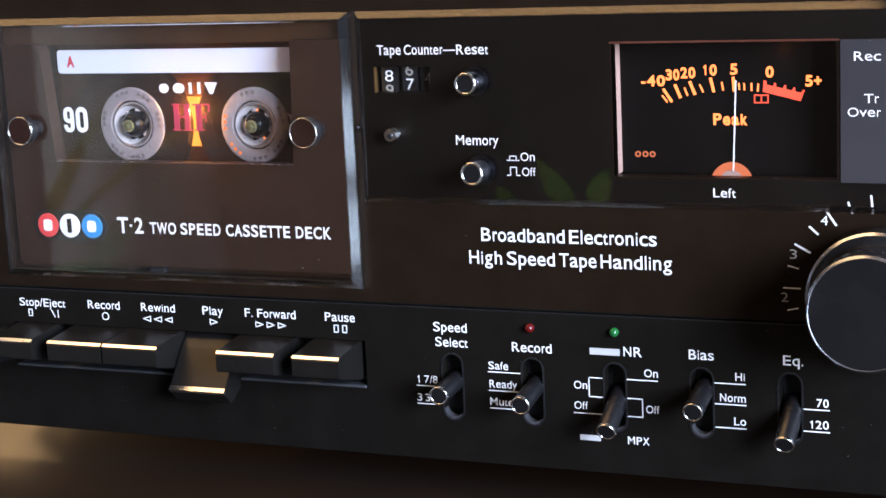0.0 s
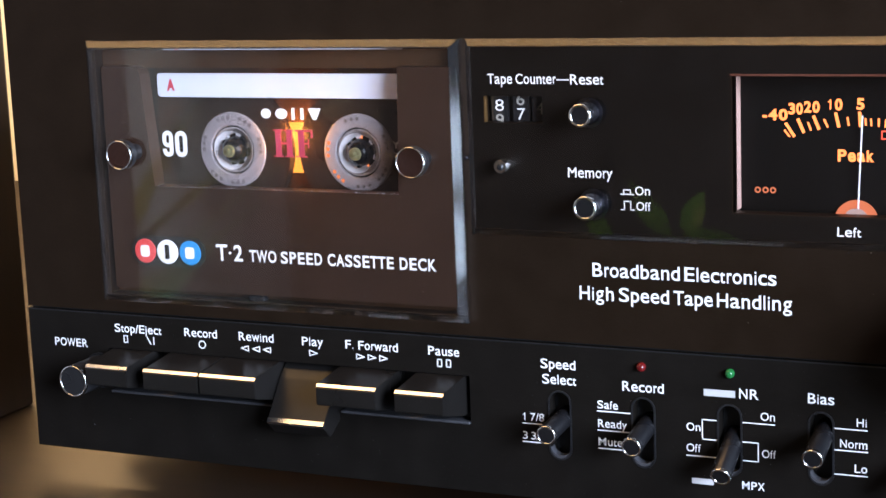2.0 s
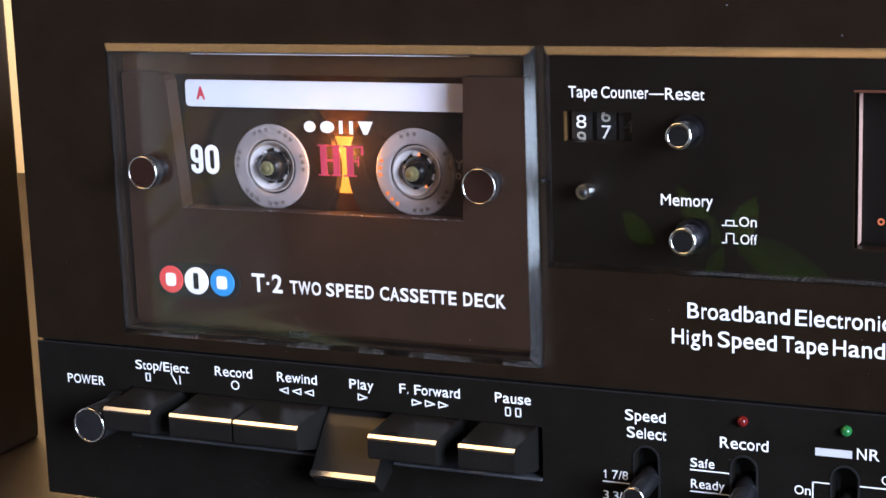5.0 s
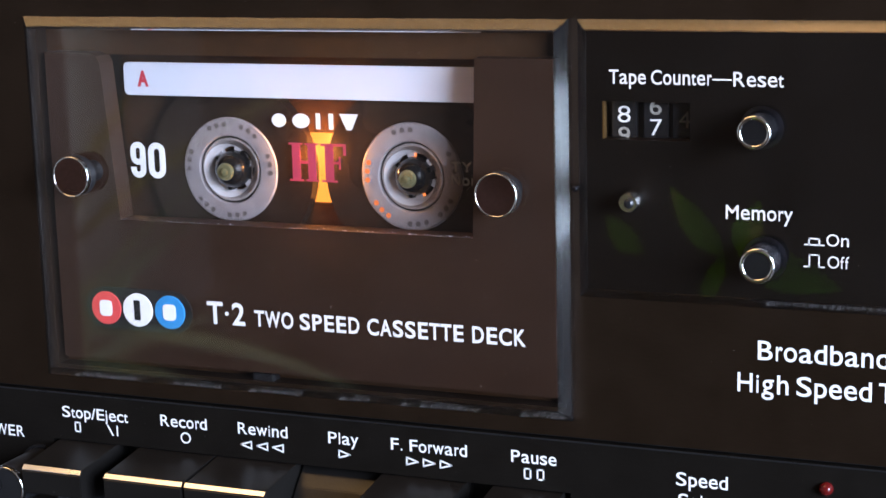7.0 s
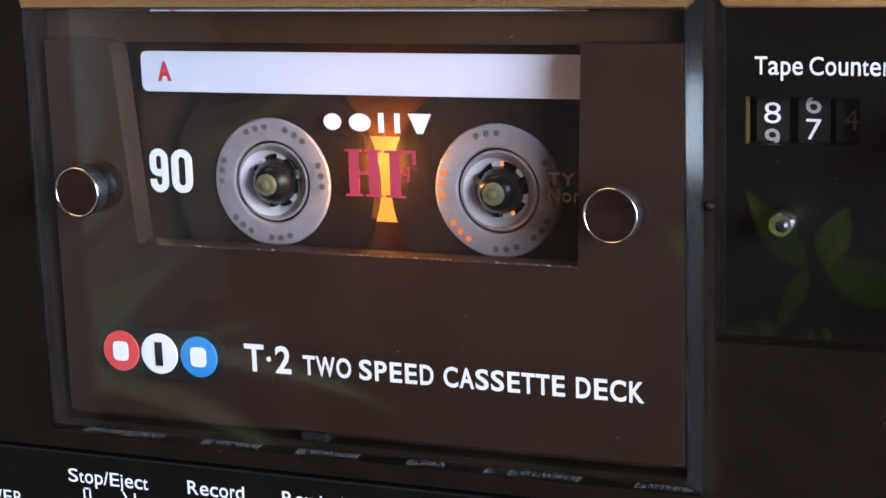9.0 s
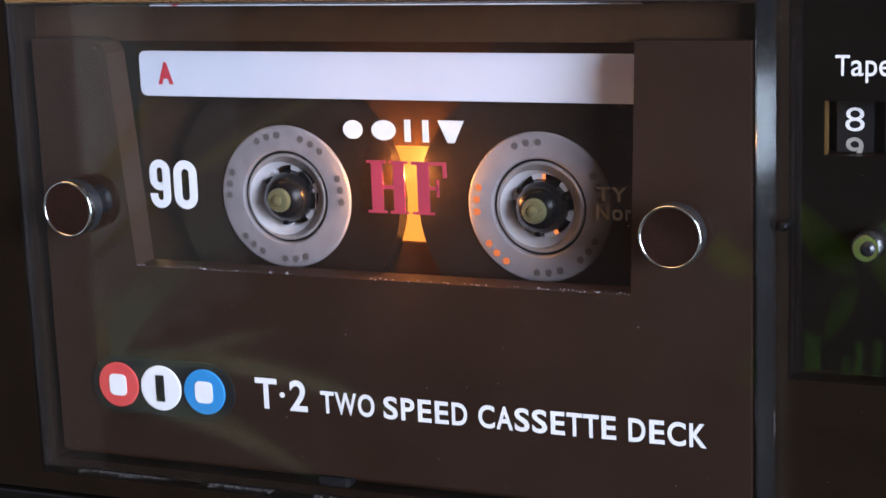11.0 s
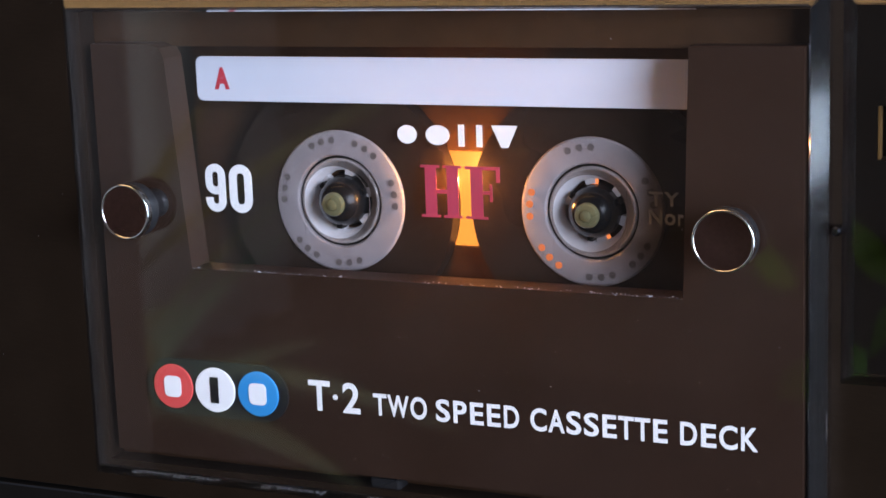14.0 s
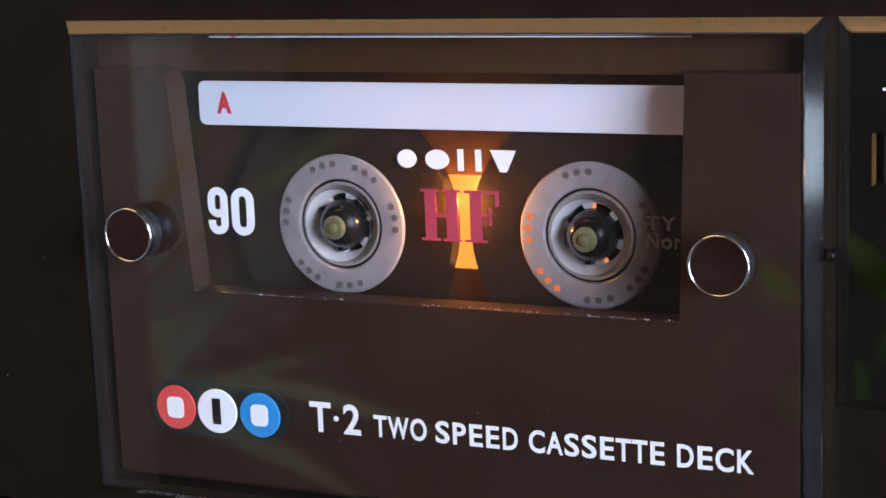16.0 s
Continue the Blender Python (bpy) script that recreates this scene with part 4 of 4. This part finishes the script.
for sx in SLOTS:
    part("slot_bezel", sheet(stadium(sx, 22.9, 43.2, 3.5), [stadium(sx, 23.4, 42.7, 3.0)], -0.5, -0.31), PLASTIC, deck)
    # a grey crescent stands for the light caught by the slot's lower wall
    low = [(sx - 2.98 * math.cos(math.pi * i / 12), 26.4 - 2.98 * math.sin(math.pi * i / 12)) for i in range(13)]
    upper = [(sx + 2.9 * math.cos(math.pi * i / 12), 26.5 - 2.35 * math.sin(math.pi * i / 12)) for i in range(13)]
    part("slot_glint", prism(low + upper, -0.25, 2.5), LEDGE, deck, "crescent put in for the light on a slot's lower wall")

words("Speed", -16.2, -5.8, 49.3, 2.7, YL, WHITE, deck, 0.01)
words("Select", -15.8, -5.7, 44.9, 2.7, YL, WHITE, deck, 0.01)
words("1 7/8", -22.0, -15.6, 33.7, 2.2, YL, WHITE, deck, 0.008)
words("3 3/4", -22.2, -15.6, 28.2, 2.2, YL, WHITE, deck, 0.008)
words("Record", 7.8, 19.7, 44.6, 2.7, YL, WHITE, deck, 0.01)
words("Safe", 0.4, 6.4, 39.0, 2.2, YL, WHITE, deck, 0.01)
words("Ready", 0.5, 8.9, 33.6, 2.2, YL, WHITE, deck, 0.01)
words("Mute", 0.5, 7.6, 28.4, 2.2, YL, WHITE, deck, 0.01)
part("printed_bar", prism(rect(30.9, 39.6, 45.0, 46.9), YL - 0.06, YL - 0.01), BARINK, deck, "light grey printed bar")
words("NR", 40.7, 46.0, 45.0, 2.7, YL, WHITE, deck, 0.01)
words("On", 46.5, 50.4, 39.4, 2.2, YL, WHITE, deck, 0.005)
words("On", 26.0, 29.9, 34.9, 2.2, YL, WHITE, deck, 0.005)
words("Off", 25.9, 29.9, 29.0, 2.2, YL, WHITE, deck, 0.005)
words("Off", 46.8, 50.6, 29.1, 2.2, YL, WHITE, deck, 0.005)
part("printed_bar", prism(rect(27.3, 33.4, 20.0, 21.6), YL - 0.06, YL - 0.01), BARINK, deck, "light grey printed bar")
words("MPX", 41.3, 47.5, 19.8, 2.2, YL, WHITE, deck, 0.01)
words("Bias", 59.2, 66.2, 45.2, 2.7, YL, WHITE, deck, 0.01)
words("Hi", 72.0, 74.6, 39.9, 2.2, YL, WHITE, deck, 0.008)
words("Norm", 67.7, 74.8, 33.9, 2.2, YL, WHITE, deck, 0.008)
words("Lo", 71.5, 74.8, 27.4, 2.2, YL, WHITE, deck, 0.008)
words("Eq.", 85.0, 90.4, 45.0, 2.7, YL, WHITE, deck, 0.008)
words("70", 93.9, 97.1, 34.0, 2.2, YL, WHITE, deck, 0.012)
words("120", 92.1, 97.1, 28.0, 2.2, YL, WHITE, deck, 0.012)
for seg in ((-22.1, 32.8, -15.4, 32.8), (-22.2, 27.4, -15.4, 27.4), (0.4, 38.2, 9.9, 38.2), (0.4, 32.7, 9.9, 32.7), (0.5, 27.5, 9.9, 27.5), (41.6, 38.4, 50.2, 38.4),
            (25.9, 27.85, 34.5, 27.85), (66.2, 38.95, 74.7, 38.95), (66.2, 33.1, 74.8, 33.1), (66.1, 26.5, 74.8, 26.5), (90.4, 33.2, 97.2, 33.2), (90.4, 27.1, 97.2, 27.1)):
    part("printed_line", strokes([seg], 0.32, YL), WHITE, deck)
part("printed_bracket", strokes([(34.5, 38.3, 30.4, 38.3), (30.4, 38.3, 30.4, 32.8), (30.4, 32.8, 34.5, 32.8)], 0.32, YL), WHITE, deck)
part("printed_bracket", strokes([(41.6, 33.0, 45.8, 33.0), (45.8, 33.0, 45.8, 27.8), (45.8, 27.8, 41.6, 27.8)], 0.32, YL), WHITE, deck)
for lx, m, t in ((13.4, LED_RED, "red"), (38.2, LED_GREEN, "green")):
    part("indicator", lathe([(1.35, 0), (1.35, -0.7), (1.15, -1.4), (0.7, -1.85), (0.2, -2.0)], lx, 51.7, 28), m, deck, "small domed %s indicator lamp" % t, True)

# ---------------- potted plant near the camera's side, seen mirrored in the covers ----------------
plant = thing("potted_plant", "tall green broad-leaved plant in a clay floor pot", "plant")
PX, PY, PZ = -95.0, -360.0, -750.0


def leaf_mesh(length, width):
    bm = bmesh.new()
    rows, n = [], 9
    for i in range(n + 1):
        t = i / n
        w = width * math.sin(math.pi * t ** 0.8) * 0.5 + 0.3
        zc = -length * 0.25 * t * t
        rows.append([bm.verts.new((MM * s * w, MM * length * t, MM * (zc + abs(s) * w * 0.25))) for s in (-1, -0.5, 0, 0.5, 1)])
    for a, b in zip(rows, rows[1:]):
        for i in range(4):
            bm.faces.new((a[i], a[i + 1], b[i + 1], b[i]))
    return bm


UP = Matrix.Translation((MM * PX, MM * PY, MM * PZ)) @ Matrix.Rotation(radians(-90), 4, "X")
part("pot", lathe([(80, 0), (110, -180), (116, -180), (116, -205), (108, -205), (105, -176), (5, -174)], 0, 0, 40), POT, plant, smooth=True).matrix_local = UP
part("soil", lathe([(104, -176), (104, -186)], 0, 0, 32), SOIL, plant).matrix_local = UP
rng = random.Random(4)
for k in range(5):
    a = k * 1.257
    top = 742 + 22 * rng.random()
    part("stem", lathe([(4.5, -180), (3.2, -top * 0.6), (1.3, -top)], 12 * math.cos(a), 12 * math.sin(a), 10), LEAF, plant).matrix_local = UP


def upright_leaf(x, y, z, dx, dz, length, width, lean):
    """A leaf from its stalk at (x, y, z), growing along (dx, dz) with its blade turned towards the deck."""
    d = Vector((dx, lean, dz)).normalized()
    side = d.cross(Vector((0, 1, 0))).normalized()
    up = side.cross(d)
    m = Matrix((side, d, up)).transposed().to_4x4()
    m.translation = (MM * x, MM * y, MM * z)
    part("leaf", leaf_mesh(length, width), LEAF, plant, smooth=True).matrix_local = m


# the top spray, whose few large leaves fan out from the stalk's end
for x, y, z, dx, dz, length, width, lean in ((-89, -352, 21, -0.66, 0.75, 33, 11, 0.1), (-83, -352, 23, 0.90, -0.36, 42, 16, 0.0), (-84, -358, 21, 0.30, 0.95, 22, 11, -0.2),
                                             (-90, -360, 19, -0.40, -0.90, 26, 7, 0.2), (-132, -392, 12, -0.85, 0.35, 34, 11, -0.5), (-116, -390, -12, -0.60, -0.50, 40, 14, -0.2)):
    upright_leaf(x, y, z, dx, dz, length, width, lean)
for k in range(12):
    az, el = rng.uniform(0, 360), rng.uniform(-5, 40)
    ln = rng.uniform(45, 66)
    lf = part("leaf", leaf_mesh(ln, ln * 0.4), LEAF, plant, smooth=True)
    lf.matrix_local = (Matrix.Translation((MM * (PX + rng.uniform(-24, 24)), MM * (PY + rng.uniform(-20, 20)), MM * (PZ + 690 - 150 * rng.random())))
                       @ Matrix.Rotation(radians(az), 4, "Z") @ Matrix.Rotation(radians(el), 4, "X"))

# ---------------- long-leaved plant farther off, seen mirrored in the door cover ----------------
palm = thing("potted_plant", "long-leaved green floor plant in a clay pot", "plant")
QX, QY = -500.0, -470.0
UP2 = Matrix.Translation((MM * QX, MM * QY, MM * PZ)) @ Matrix.Rotation(radians(-90), 4, "X")
part("pot", lathe([(90, 0), (120, -200), (127, -200), (127, -226), (118, -226), (115, -196), (5, -194)], 0, 0, 40), POT, palm, smooth=True).matrix_local = UP2
part("soil", lathe([(114, -196), (114, -206)], 0, 0, 32), SOIL, palm).matrix_local = UP2
part("stem", lathe([(16, -200), (13, -500), (10, -690)], 0, 0, 14), POT, palm, "woody stem").matrix_local = UP2
for k in range(22):
    az, el = k * 137.5, rng.uniform(5, 75)
    lf = part("leaf", leaf_mesh(rng.uniform(150, 240), rng.uniform(22, 34)), PALMLEAF, palm, smooth=True)
    lf.matrix_local = (Matrix.Translation((MM * QX, MM * QY, MM * (PZ + 620 + 4 * k))) @ Matrix.Rotation(radians(az), 4, "Z") @ Matrix.Rotation(radians(el), 4, "X"))

# ---------------- dust on the lower edge of the tape opening and over the door plate ----------------
specks = []
for k in range(300):
    if k >= 170:
        x, y, z = rng.uniform(-190, 112), -0.02, rng.uniform(60, 153)
        if -163 < x < -34 and 59 < z < 142:
            y = -5.03
        elif x > -36 and 86 < z < 142:
            y = -3.03
        if k > 240:
            y, z = -0.33, rng.uniform(12, 55)
            if -170 < x < -37 and z > 28:
                z = rng.uniform(12, 26)
    elif k < 110:
        x, y, z = rng.uniform(-143, -58), rng.uniform(-0.1, 1.2), 97.03
    else:
        x, y, z = rng.uniform(-156, -42), -0.16, rng.uniform(66, 96)
    r = rng.uniform(0.03, 0.11) if k < 110 else rng.uniform(0.02, 0.065)
    bm = bmesh.new()
    bmesh.ops.create_icosphere(bm, subdivisions=1, radius=MM * r)
    bmesh.ops.scale(bm, vec=(1.0 + rng.random(), 1, 0.7), verts=bm.verts)
    bmesh.ops.translate(bm, vec=(MM * x, MM * y, MM * z), verts=bm.verts)
    specks.append(bm)
tagged(link("dust", join(*specks), PAPER), "fine pale dust specks on the black panels", "dust", kind="stuff")
